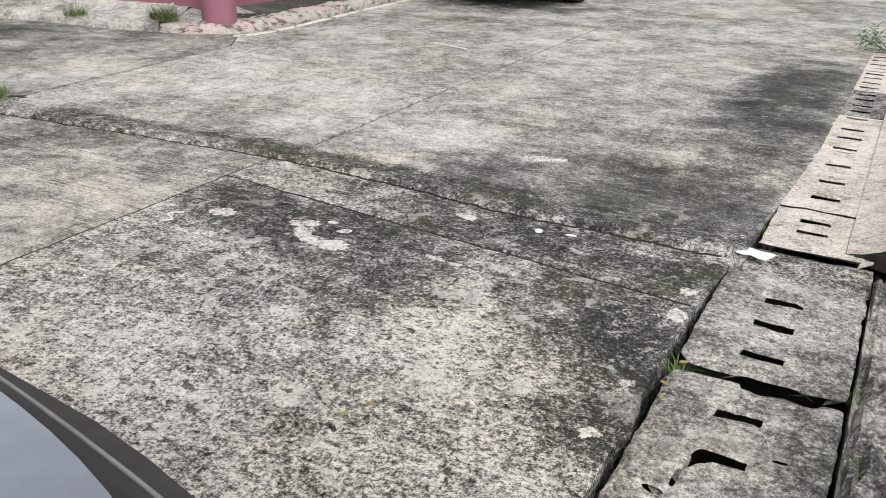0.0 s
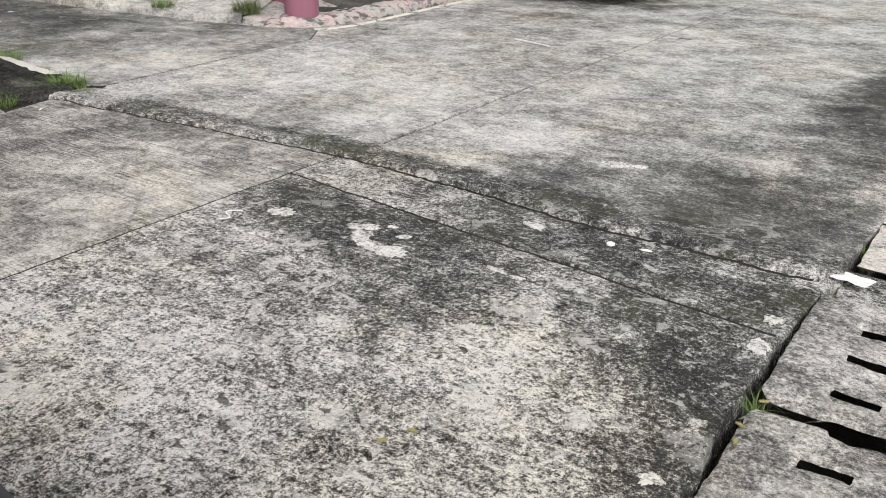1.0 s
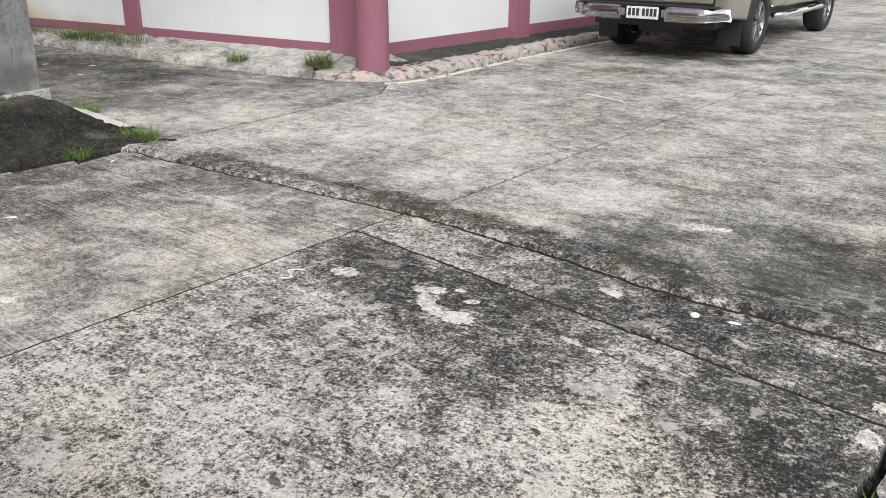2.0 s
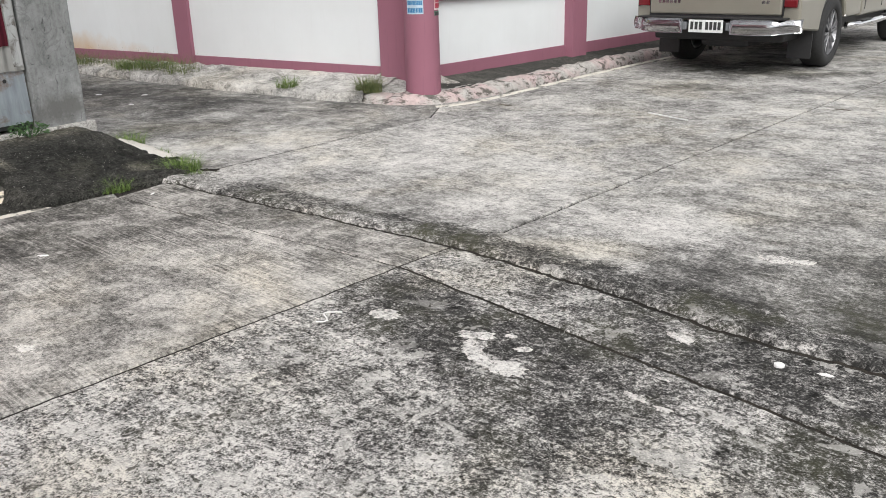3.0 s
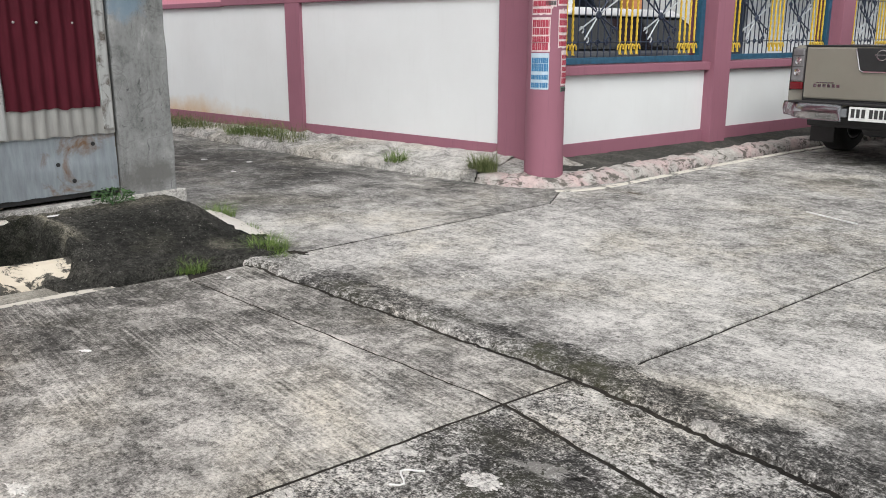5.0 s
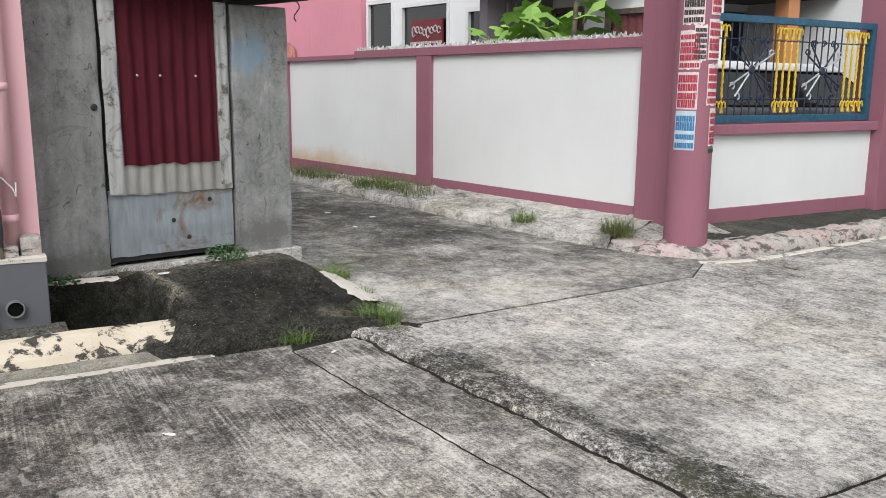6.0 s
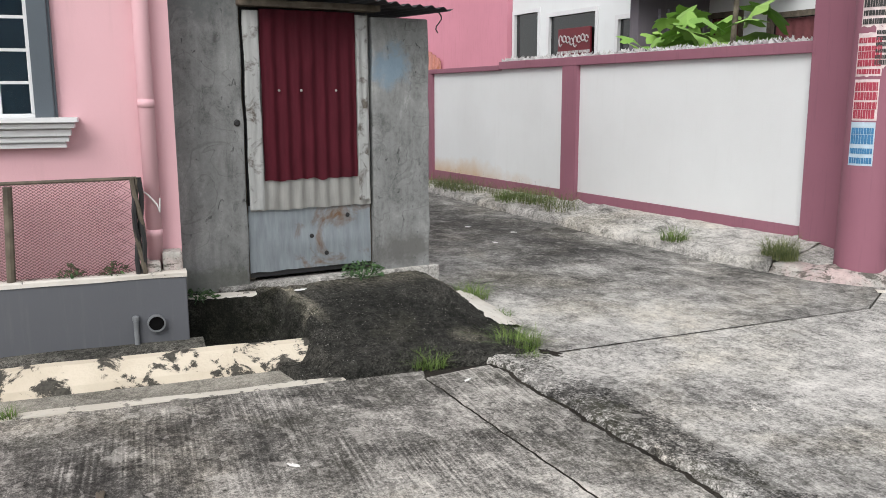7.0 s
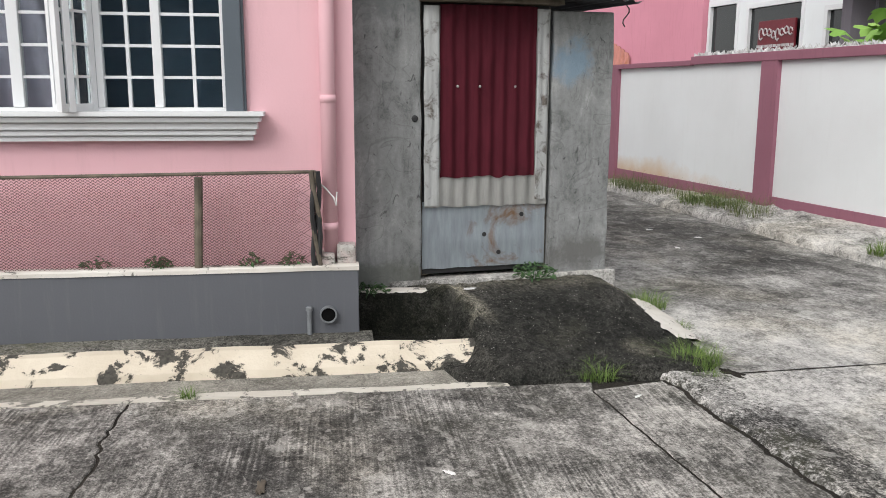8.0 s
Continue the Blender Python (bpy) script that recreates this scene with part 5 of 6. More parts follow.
part("window_sill", bm, m_trim, house, "moulded white sill")
pipe = thing("downpipe", STREET @ pose(-6.57, -1.10, 0.44), "pink painted rain pipe on the house corner", "downpipe")
bm = BM()
tube(bm, [(0, 0, 0.0), (0, 0, 1.25), (0, 0, 4.0)], 0.038, 20)
part("tube", bm, m_pink, pipe, smooth=True)
for z in (0.14, 0.78, 2.0):
    bm = BM()
    tube(bm, [(0, 0, z), (0, 0, z + 0.04)], 0.0405, 20)
    part("collar", bm, m_pink, pipe, smooth=True)
bm = BM()
tube(bm, [(0.04, -0.07, 0.40), (0.06, -0.02, 0.36), (0.055, 0.02, 0.31), (0.05, 0.03, 0.27), (0.045, 0.035, 0.34)], 0.004, 6)
part("tie_cord", bm, m_litter, pipe)
bm = BM()
tube(bm, [(0.02 + 0.01 * t, -0.13 + 0.02 * t, 1.38 - 0.015 * math.sin(t)) for t in range(6)], 0.006, 6)
part("wire_loop", bm, m_black, pipe)
part("foot_block", boxes((-0.06, 0.09, -0.07, 0.02, -0.04, 0.03), (-0.05, 0.07, 0.03, 0.125, -0.03, 0.07), bev=0.012), m_pinkkerb, pipe, "rough mortar block")

plinth = thing("planter_wall", STREET @ pose(-6.45, -1, 0), "low grey painted planter wall with a worn white top", "planter wall")
part("body", boxes((-0.09, 0, -8, 0.035, -0.1, 0.395), bev=0.006), m_plinth, plinth)
bm = extrude_profile(BM(), [(0.006, 0.392), (0.006, 0.412), (-0.004, 0.418), (-0.085, 0.418), (-0.095, 0.412), (-0.095, 0.392)], -8, 0.038, TURN_B, 160, 0.004)
part("cap", bm, m_rough_white, plinth, "worn white cap")
part("return_wall", boxes((-0.6, -0.09, -0.03, 0.035, -0.1, 0.395), bev=0.004), m_plinth, plinth)
part("soil", boxes((-0.17, -0.09, -8, -0.03, 0.1, 0.385)), m_soil, plinth)
drainpipe = thing("drain_pipe", STREET @ pose(-6.45, -1.12, 0.17), "open grey drain pipe through the planter wall", "pipe")
bm = BM()
lathe(bm, [(0.043, -0.03), (0.043, 0.03), (0.036, 0.03), (0.036, -0.02)], 24, pose(0, 0, 0, 0, 90, 0), False)
part("pipe_end", bm, m_pvc, drainpipe, smooth=False)
# black disc near the mouth paints the darkness inside the pipe
bm = BM()
lathe(bm, [(0.0358, 0.004), (0.0358, 0.020)], 24, pose(0, 0, 0, 0, 90, 0))
part("bore_shade_disc", bm, plain("pipe_dark", (0.006, 0.006, 0.006), 0.95, 0, 0.05), drainpipe)
vent = thing("vent_pipe", STREET @ pose(-6.435, -1.215, 0.065), "thin capped grey pipe against the planter wall", "pipe")
bm = BM()
lathe(bm, [(0.012, 0), (0.012, 0.125), (0.017, 0.127), (0.017, 0.145), (0.010, 0.15)], 12)
part("tube", bm, m_pvc, vent)

# wire mesh over the planter
mesh = thing("mesh_fence", STREET @ pose(-6.49, -1, 0.40), "sagging rusty wire mesh on wooden stakes over the planter", "mesh fence")
bm = BM()
Y0, Y1, HH, PT = -3.2, -0.17, 0.46, 0.023
n = int((Y1 - Y0 + HH * 1.6) / PT)
for d in (1, -1):
    for k in range(n):
        ya = Y0 - (HH * 1.6 if d > 0 else 0) + k * PT
        yb = ya + d * HH * 1.6
        pts = []
        for s in range(8):
            y = ya + (yb - ya) * s / 7
            if Y0 <= y <= Y1:
                pts.append((0.012 * noise.noise((y * 3, s * 0.3, 0)), y, 0.02 + HH * s / 7))
        if len(pts) > 1:
            tube(bm, pts, 0.0015, 3, False)
part("wire_mesh", bm, m_wire, mesh)
bm = BM()
tube(bm, [(0.004, Y0 + (Y1 - Y0) * t / 20, 0.455 + 0.03 * t / 20 + 0.006 * noise.noise((t, 0, 0))) for t in range(21)], 0.009, 7)
part("top_rail", bm, m_wood, mesh)
for y in (-2.4, -0.75):
    bm = BM()
    tube(bm, [(0.008 + 0.004 * math.sin(t), y + 0.02 * t / 6, 0.0 + 0.465 * t / 6) for t in range(7)], 0.02, 9)
    part("stake", bm, m_wood, mesh)
for k in range(5):
    bm = BM()
    tube(bm, [(0.01 + 0.012 * math.sin(k + t), -0.17 + 0.02 * math.sin(k * 2 + t * 0.8), 0.49 * t / 6) for t in range(7)], 0.012, 6)
    part("stick", bm, m_wood if k % 2 else m_black, mesh)

# ---- vehicles ----
def wheel(par, x, y, rad, wide, out, rim_mat=None, spokes=12):
    """A tyre with a treaded shoulder; rim, spokes and hub under it. out: +1 or -1, the side that faces away."""
    m = pose(x, y, rad, 0, 90 * out, 0)
    bm = BM()
    h = wide / 2
    t = bmesh.new()
    lathe(t, [(rad * 0.66, -h), (rad * 0.9, -h), (rad * 0.985, -h * 0.75), (rad, -h * 0.4), (rad, h * 0.4), (rad * 0.985, h * 0.75), (rad * 0.9, h), (rad * 0.66, h), (rad * 0.64, h * 0.7), (rad * 0.64, -h)], 48, None, False)
    join(bm, t)
    ty = part("tyre", bm, m_rubber, par, smooth=True, m=m)
    bm = BM()
    lathe(bm, [(rad * 0.66, h * 0.98), (rad * 0.66, h * 0.9), (rad * 0.60, h * 0.55), (rad * 0.60, -h), (rad * 0.62, -h), (rad * 0.645, h * 0.6), (rad * 0.67, h)], 40, None, False)
    rim = part("rim", bm, rim_mat or m_alloy, ty)
    bm = BM()
    lathe(bm, [(rad * 0.6, -h * 0.2), (rad * 0.6, -h * 0.1)], 32)
    part("brake_shadow", bm, m_black, ty)
    for k in range(spokes):
        a = 2 * math.pi * (k + (0.22 if k % 2 else 0)) / spokes
        bm = BM()
        box(bm, rad * 0.10, rad * 0.62, -rad * 0.030, rad * 0.030, h * 0.55, h * 0.85, 0.006, Matrix.Rotation(a, 4, "Z"))
        part("spoke", bm, rim_mat or m_alloy, rim)
    bm = BM()
    lathe(bm, [(rad * 0.16, h * 0.4), (rad * 0.15, h * 0.8), (rad * 0.10, h * 0.86)], 20)
    part("hub_cap", bm, m_black, rim)
    return ty


def shell(outline, half, top_in=0.0, z_ref=0.8, bev=0.03, belly=0.0):
    """A body pressed from its side outline; the sides lean in above z_ref."""
    t = bmesh.new()
    f = t.faces.new([t.verts.new((-half, y, z)) for y, z in outline])
    ex = bmesh.ops.extrude_face_region(t, geom=[f])["geom"]
    for v in ex:
        if isinstance(v, bmesh.types.BMVert):
            v.co.x = half
    bmesh.ops.recalc_face_normals(t, faces=t.faces)
    rim = [e for e in t.edges if abs(abs(e.verts[0].co.x) - half) < 1e-5 and abs(e.verts[0].co.x - e.verts[1].co.x) < 1e-5]
    bmesh.ops.bevel(t, geom=rim, offset=bev, segments=3, affect="EDGES", profile=0.6)
    bmesh.ops.bisect_plane(t, geom=t.verts[:] + t.edges[:] + t.faces[:], plane_co=(0, 0, z_ref), plane_no=(0, 0, 1))
    for v in t.verts:
        k = max(0.0, v.co.z - z_ref)
        v.co.x -= math.copysign(top_in * k, v.co.x)
    bmesh.ops.triangulate(t, faces=[g for g in t.faces if len(g.verts) > 8])
    return t


truck = thing("pickup_truck", pose(-4.07, 8.36, 0.003, 0, 0, -5.5), "champagne double cab pickup with chrome rear bumper", "truck")
RW = 0.375
HW = 0.90
bed = [(1.02, 0.50), (1.02, 1.13), (-1.08, 1.13), (-1.11, 1.05), (-1.09, 0.52), (-0.98, 0.47), (-0.46, 0.42)] + [(-0.44 * math.cos(a), 0.42 + 0.44 * math.sin(a)) for a in [math.pi * k / 14 for k in range(1, 14)]] + [(0.52, 0.50)]
part("bed", shell(bed, HW, 0.12, 0.75, 0.04), m_beige, truck, smooth=False)
cabin = [(1.04, 0.48), (2.74, 0.46)] + [(3.22 - 0.46 * math.cos(a), 0.44 + 0.46 * math.sin(a)) for a in [math.pi * k / 14 for k in range(1, 14)]] + [(3.75, 0.46), (4.2, 0.46), (4.33, 0.6), (4.32, 0.95), (4.0, 1.08), (2.95, 1.14), (1.04, 1.13)]
part("cab_body", shell(cabin, HW, 0.12, 0.75, 0.04), m_beige, truck)
top = [(1.06, 1.13), (1.22, 1.68), (1.40, 1.745), (2.30, 1.75), (2.50, 1.70), (3.05, 1.14)]
part("cab_roof", shell(top, HW - 0.05, 0.28, 1.12, 0.05), m_beige, truck)
part("rear_window", boxes((-0.62, 0.62, -0.012, 0.006, 0.03, 0.42), bev=0.02), m_darkglass, truck, "tinted rear window", m=pose(0, 1.062, 1.17, -15, 0, 0))
for s in (-1, 1):
    for y0, y1 in ((1.28, 1.95), (2.02, 2.65)):
        bm = BM()
        q = [(y0, 1.18), (y1, 1.18), (min(y1, 2.45), 1.60), (y0 + 0.12, 1.60)]
        face = bm.faces.new([bm.verts.new((s * (HW - 0.045 - 0.28 * (z - 1.12)), y, z)) for y, z in q])
        ext = bmesh.ops.extrude_face_region(bm, geom=[face])["geom"]
        for v in ext:
            if isinstance(v, bmesh.types.BMVert):
                v.co.x += s * 0.012
        part("side_window", bm, m_darkglass, truck)
        part("door_seam", boxes((s * HW - 0.002 if s > 0 else -HW - 0.004, s * HW + 0.004 if s > 0 else -HW + 0.002, y0 - 0.12, y0 - 0.105, 0.55, 0.98)), m_black, truck)
        part("door_handle", boxes((s * 0.90 - 0.015, s * 0.90 + 0.02, y0 - 0.06, y0 + 0.14, 0.93, 0.965), bev=0.008), m_chrome, truck)
gate = part("tailgate", boxes((-0.72, 0.72, -1.135, -1.06, 0.62, 1.115), bev=0.018), m_beige, truck)
part("gate_top", boxes((-0.74, 0.74, -1.13, -1.05, 1.117, 1.135), bev=0.006), m_black, gate)
part("gate_seam", boxes((-0.735, -0.722, -1.115, -1.06, 0.62, 1.12), (0.722, 0.735, -1.115, -1.06, 0.62, 1.12), (-0.73, 0.73, -1.125, -1.06, 0.585, 0.618)), m_black, gate)
bm = BM()
f = bm.faces.new([bm.verts.new((x, -1.150, z)) for x, z in ((-0.235, 1.108), (0.235, 1.108), (0.185, 0.915), (0.16, 0.90), (-0.16, 0.90), (-0.185, 0.915))])
ex = bmesh.ops.extrude_face_region(bm, geom=[f])["geom"]
for v in ex:
    if isinstance(v, bmesh.types.BMVert):
        v.co.y += 0.025
part("handle_panel", bm, m_black, gate, "black handle recess")
bm = BM()
tube(bm, [(-0.24, -1.138, 1.10), (-0.19, -1.138, 0.905), (-0.165, -1.138, 0.89), (0.165, -1.138, 0.89), (0.19, -1.138, 0.905), (0.24, -1.138, 1.10)], 0.011, 6)
part("handle_trim", bm, m_chrome, gate)
bm = BM()
tube(bm, [(0.05 * math.cos(t * math.pi / 8), -1.152, 1.045 + 0.045 * math.sin(t * math.pi / 8)) for t in range(17)], 0.007, 6)
box(bm, -0.065, 0.065, -1.158, -1.148, 1.038, 1.052)
part("badge", bm, m_chrome, gate, "plain chrome ring badge")
for x in [-0.62 + k * 0.045 for k in range(6)] + [0.52, 0.565]:
    part("badge_bar", boxes((x, x + 0.03, -1.140, -1.132, 0.735, 0.765)), m_chrome, gate)
part("badge_line", boxes((-0.60, -0.42, -1.139, -1.132, 0.775, 0.783)), m_chrome, gate)
for s in (-1, 1):
    x0, x1 = sorted((s * 0.74, s * 0.865))
    lamp = part("tail_lamp", boxes((x0, x1, -1.125, -0.98, 0.78, 1.10), bev=0.02), m_clear_lens, truck)
    part("lamp_surround", boxes((x0 - 0.008, x0, -1.120, -0.98, 0.69, 1.11), (x1, x1 + 0.004, -1.10, -0.98, 0.69, 1.11)), m_black, lamp)
    for zc in (0.87, 0.98):
        bm = BM()
        lathe(bm, [(0.036, 0), (0.034, 0.006), (0.012, 0.010)], 18, pose((x0 + x1) / 2, -1.124, zc, 90, 0, 0))
        part("reflector", bm, m_chrome, lamp)
        part("lens_rib", boxes((x0 + 0.008, x1 - 0.008, -1.128, -1.12, zc + 0.05, zc + 0.056)), m_black, lamp)
    part("red_lens", boxes((x0 - 0.002, x1 + 0.002, -1.130, -0.99, 0.70, 0.775), bev=0.012), m_red_lens, lamp)
bump = part("rear_bumper", boxes((-0.28, 0.28, -1.24, -1.08, 0.47, 0.56), bev=0.015), m_black, truck, "dark step in the chrome bumper")
for s in (-1, 1):
    bm = BM()
    def bow(u, v, s=s):
        x = s * (0.26 + 0.67 * u)
        y = -1.275 + 0.20 * ease((u - 0.55) / 0.45) ** 1.5
        z = 0.43 + 0.155 * v + (0.02 * ease((u - 0.4) / 0.6) if v < 0.5 else 0)
        return (x, y - 0.028 * math.sin(math.pi * v), z)
    sheet(bm, bow, 18, 8)
    bmesh.ops.solidify(bm, geom=bm.faces[:], thickness=-0.05 if s > 0 else 0.05)
    part("chrome_wing", bm, m_chrome, bump, "chrome bumper wing", smooth=True)
part("step_pad", boxes((-0.80, 0.80, -1.27, -1.10, 0.585, 0.60), bev=0.004), m_black, bump)
plate = part("number_plate", boxes((-0.188, 0.188, -1.290, -1.280, 0.445, 0.575), bev=0.004), m_plate, truck)
for x in (-0.15, -0.102, -0.054, 0.015, 0.06, 0.105, 0.15):
    part("plate_bar", boxes((x - 0.016, x + 0.016, -1.293, -1.2895, 0.475, 0.555)), m_ink_black, plate)
for x in (-0.30, 0.215):
    part("plate_lamp", boxes((x, x + 0.085, -1.285, -1.25, 0.47, 0.55), bev=0.01), m_pvc, truck)
for s in (-1, 1):
    x0, x1 = sorted((s * 0.62, s * 0.87))
    part("mud_flap", boxes((x0, x1, -0.56, -0.545, 0.14, 0.50), bev=0.004), m_black, truck)
    part("wheel_liner", boxes((min(s * 0.5, s * 0.86), max(s * 0.5, s * 0.86), -0.5, 0.5, 0.5, 0.93)), m_black, truck)
    part("wheel_liner", boxes((min(s * 0.5, s * 0.86), max(s * 0.5, s * 0.86), 2.74, 3.7, 0.5, 0.92)), m_black, truck)
    bm = BM()
    tube(bm, [(s * 0.86, 0.62, 0.40), (s * 0.95, 0.72, 0.40), (s * 0.95, 2.55, 0.40), (s * 0.86, 2.68, 0.40)], 0.038, 12)
    part("side_step", bm, m_chrome, truck, smooth=True)
    for y in (0.85, 1.85):
        part("step_tread", boxes((s * 0.95 - 0.04, s * 0.95 + 0.04, y, y + 0.4, 0.436, 0.446)), m_black, truck)
    part("door_mirror", boxes((s * 1.0 - 0.09, s * 1.0 + 0.09, 2.72, 2.82, 1.12, 1.32), bev=0.03), m_beige, truck)
    for y in (0.0, 3.2):
        wheel(truck, s * 0.77, y, RW, 0.26, s)
part("underside", boxes((-0.72, 0.72, -1.0, 4.0, 0.34, 0.5), bev=0.03), m_black, truck)
bm = BM()
tube(bm, [(-0.75, 0, 0.375), (-0.12, 0, 0.375)], 0.05, 12)
tube(bm, [(0.75, 0, 0.375), (0.12, 0, 0.375)], 0.05, 12)
lathe(bm, [(0.05, -0.14), (0.14, -0.08), (0.16, 0), (0.14, 0.08), (0.05, 0.14)], 16, pose(0.1, 0, 0.375, 90, 0, 0))
part("axle", bm, m_black, truck, smooth=True)
part("fuel_tank", boxes((-0.2, 0.35, -0.95, -0.5, 0.27, 0.45), bev=0.06), m_black, truck, "dark spare wheel carrier")

# black car beside the camera: the nose edge comes into view
car = thing("black_car", pose(-2.442, -3.60, 0.003, 0, 0, -14), "glossy black parked car with chrome strip on the bonnet edge", "car")
CW = 0.80
prof = [(-2.2, 0.35), (-1.75, 0.30)] + [(-1.3 - 0.34 * math.cos(a), 0.32 + 0.34 * math.sin(a)) for a in [math.pi * k / 12 for k in range(1, 12)]] + [(0.6, 0.28)] + [(1.1 - 0.34 * math.cos(a), 0.32 + 0.34 * math.sin(a)) for a in [math.pi * k / 12 for k in range(1, 12)]] + [(1.6, 0.3), (1.72, 0.42), (1.73, 0.72), (1.70, 0.82), (1.62, 0.865), (1.3, 0.90), (0.5, 0.97), (-1.9, 0.98), (-2.25, 0.9), (-2.3, 0.5)]
bm = shell(prof, CW, 0.10, 0.6, 0.06)
for k in (-0.7, -0.6, -0.5, -0.4, 0.4, 0.5, 0.6, 0.7):
    bmesh.ops.bisect_plane(bm, geom=bm.verts[:] + bm.edges[:] + bm.faces[:], plane_co=(k, 0, 0), plane_no=(1, 0, 0))
for v in bm.verts:
    if v.co.y > 1.35:
        v.co.y -= 0.018 + 0.25 * max(0.0, abs(v.co.x) - 0.4) ** 1.5
part("body", bm, m_blackcar, car)
part("cabin", shell([(0.62, 0.96), (-0.05, 1.38), (-0.4, 1.44), (-1.3, 1.42), (-1.95, 0.98)], CW - 0.06, 0.30, 0.96, 0.05), m_darkglass, car)
part("roof", shell([(-0.1, 1.39), (-0.4, 1.455), (-1.25, 1.435), (-1.35, 1.40)], CW - 0.2, 0.2, 1.35, 0.02), m_blackcar, car)
bm = BM()
tube(bm, [(0.74 - 1.48 * t / 16, 1.646 - 0.05 * (2 * t / 16 - 1) ** 2, 0.861) for t in range(17)], 0.0026, 8)
part("bonnet_strip", bm, plain("dull_silver_strip", (0.26, 0.26, 0.27), 0.45, 0.4, bump=0), car, "thin chrome strip")
bm = BM()
sheet(bm, lambda u, v: ((0.70 - 0.08 * v) * (2 * u - 1), 1.612 - 1.02 * v - 0.07 * (2 * u - 1) ** 4 * (1 - v), 0.876 + 0.085 * v + 0.012 * math.cos((2 * u - 1) * 1.5)), 24, 10)
part("bonnet", bm, m_bonnet, car, smooth=True)
for s in (-1, 1):
    bm = boxes((min(s * 0.42, s * 0.72), max(s * 0.42, s * 0.72), 1.60, 1.732, 0.60, 0.72), bev=0.03)
    for v in bm.verts:
        v.co.y -= 0.018 + 0.25 * max(0.0, abs(v.co.x) - 0.4) ** 1.5
    part("headlamp", bm, m_clear_lens, car)
    for y in (-1.3, 1.1):
        wheel(car, s * 0.70, y, 0.31, 0.2, s, spokes=8)
part("grille", boxes((-0.38, 0.38, 1.715, 1.745, 0.45, 0.60), bev=0.01), m_black, car)

# white car in the yard
ycar = thing("white_car", STREET @ pose(-9.4, 7.9, 0.05, 0, 0, -4), "white parked car with dark windows behind the grille", "car")
part("body", shell([(-2.1, 0.32), (-1.65, 0.30)] + [(-1.25 - 0.36 * math.cos(a), 0.33 + 0.36 * math.sin(a)) for a in [math.pi * k / 12 for k in range(1, 12)]] + [(1.0, 0.28)] + [(1.45 - 0.36 * math.cos(a), 0.33 + 0.36 * math.sin(a)) for a in [math.pi * k / 12 for k in range(1, 12)]] + [(2.1, 0.4), (2.12, 0.75), (1.2, 0.98), (-2.0, 1.0), (-2.15, 0.8)], 0.82, 0.10, 0.6, 0.06), plain("dark_car_side", (0.05, 0.055, 0.065), 0.3, coat=0.6, bump=0), ycar)
part("cabin", shell([(1.25, 0.98), (0.5, 1.42), (-1.6, 1.44), (-2.0, 1.0)], 0.76, 0.3, 0.98, 0.05), m_darkglass, ycar)
part("roof", shell([(0.55, 1.40), (0.3, 1.50), (-1.5, 1.52), (-1.72, 1.42)], 0.68, 0.1, 1.38, 0.03), m_whitecar, ycar)
for s in (-1, 1):
    for y in (-1.25, 1.45):
        wheel(ycar, s * 0.73, y, 0.32, 0.2, s, spokes=8)

# ---- plants, litter and wear ----
def tuft(x, y, z, n, h, spread, mat, seed, label, name="grass_tuft"):
    rg = random.Random(seed)
    bm = BM()
    for k in range(int(n * 1.5)):
        a, d = rg.uniform(0, 6.28), spread * math.sqrt(rg.random())
        b = Vector((d * math.cos(a), d * math.sin(a), -0.01))
        lean = Vector((math.cos(a), math.sin(a), 0)) * rg.uniform(0.1, 1.5) + Vector((rg.uniform(-1.0, 1.0), rg.uniform(-1.0, 1.0), 0))
        hh, w = h * rg.uniform(0.25, 1.2), rg.uniform(0.0011, 0.0027)
        side = Vector((-lean.y, lean.x, 0.001)).normalized() * w
        rows = []
        for s in range(4):
            t = s / 3
            c = b + Vector((0, 0, hh * (t - 0.25 * t * t * lean.length))) + lean * hh * t * t * 0.8
            rows.append((bm.verts.new(c - side * (1 - t * 0.9)), bm.verts.new(c + side * (1 - t * 0.9))))
        for p, q in zip(rows, rows[1:]):
            bm.faces.new([p[0], p[1], q[1], q[0]])
    ob = part(name, bm, mat)
    ob.location = (x, y, z)
    return tagged(ob, label, "grass", "grass tufts in cracks")


def weed(x, y, z, n, h, spread, seed, label):
    rg = random.Random(seed)
    bm = BM()
    for k in range(n):
        a, d = rg.uniform(0, 6.28), spread * math.sqrt(rg.random())
        c = Vector((d * math.cos(a), d * math.sin(a), rg.uniform(0.1, 1) * h * (1 - 0.5 * d / spread)))
        L = rg.uniform(0.010, 0.024)
        mm = Matrix.Translation(c) @ Euler((rg.uniform(-0.9, 0.9), rg.uniform(-0.9, 0.9), a)).to_matrix().to_4x4()
        v = [bm.verts.new(mm @ Vector(p)) for p in ((-L, 0, 0), (0, -L * 0.4, 0.003), (L, 0, -0.004), (0, L * 0.4, 0.003))]
        bm.faces.new(v)
        if k % 9 == 0:
            tube(bm, [(0.2 * c.x, 0.2 * c.y, -0.01), (0.6 * c.x, 0.6 * c.y, c.z * 0.6), c], 0.002, 4)
    ob = part("weed", bm, m_weed)
    ob.location = (x, y, z)
    return tagged(ob, label, "weed")


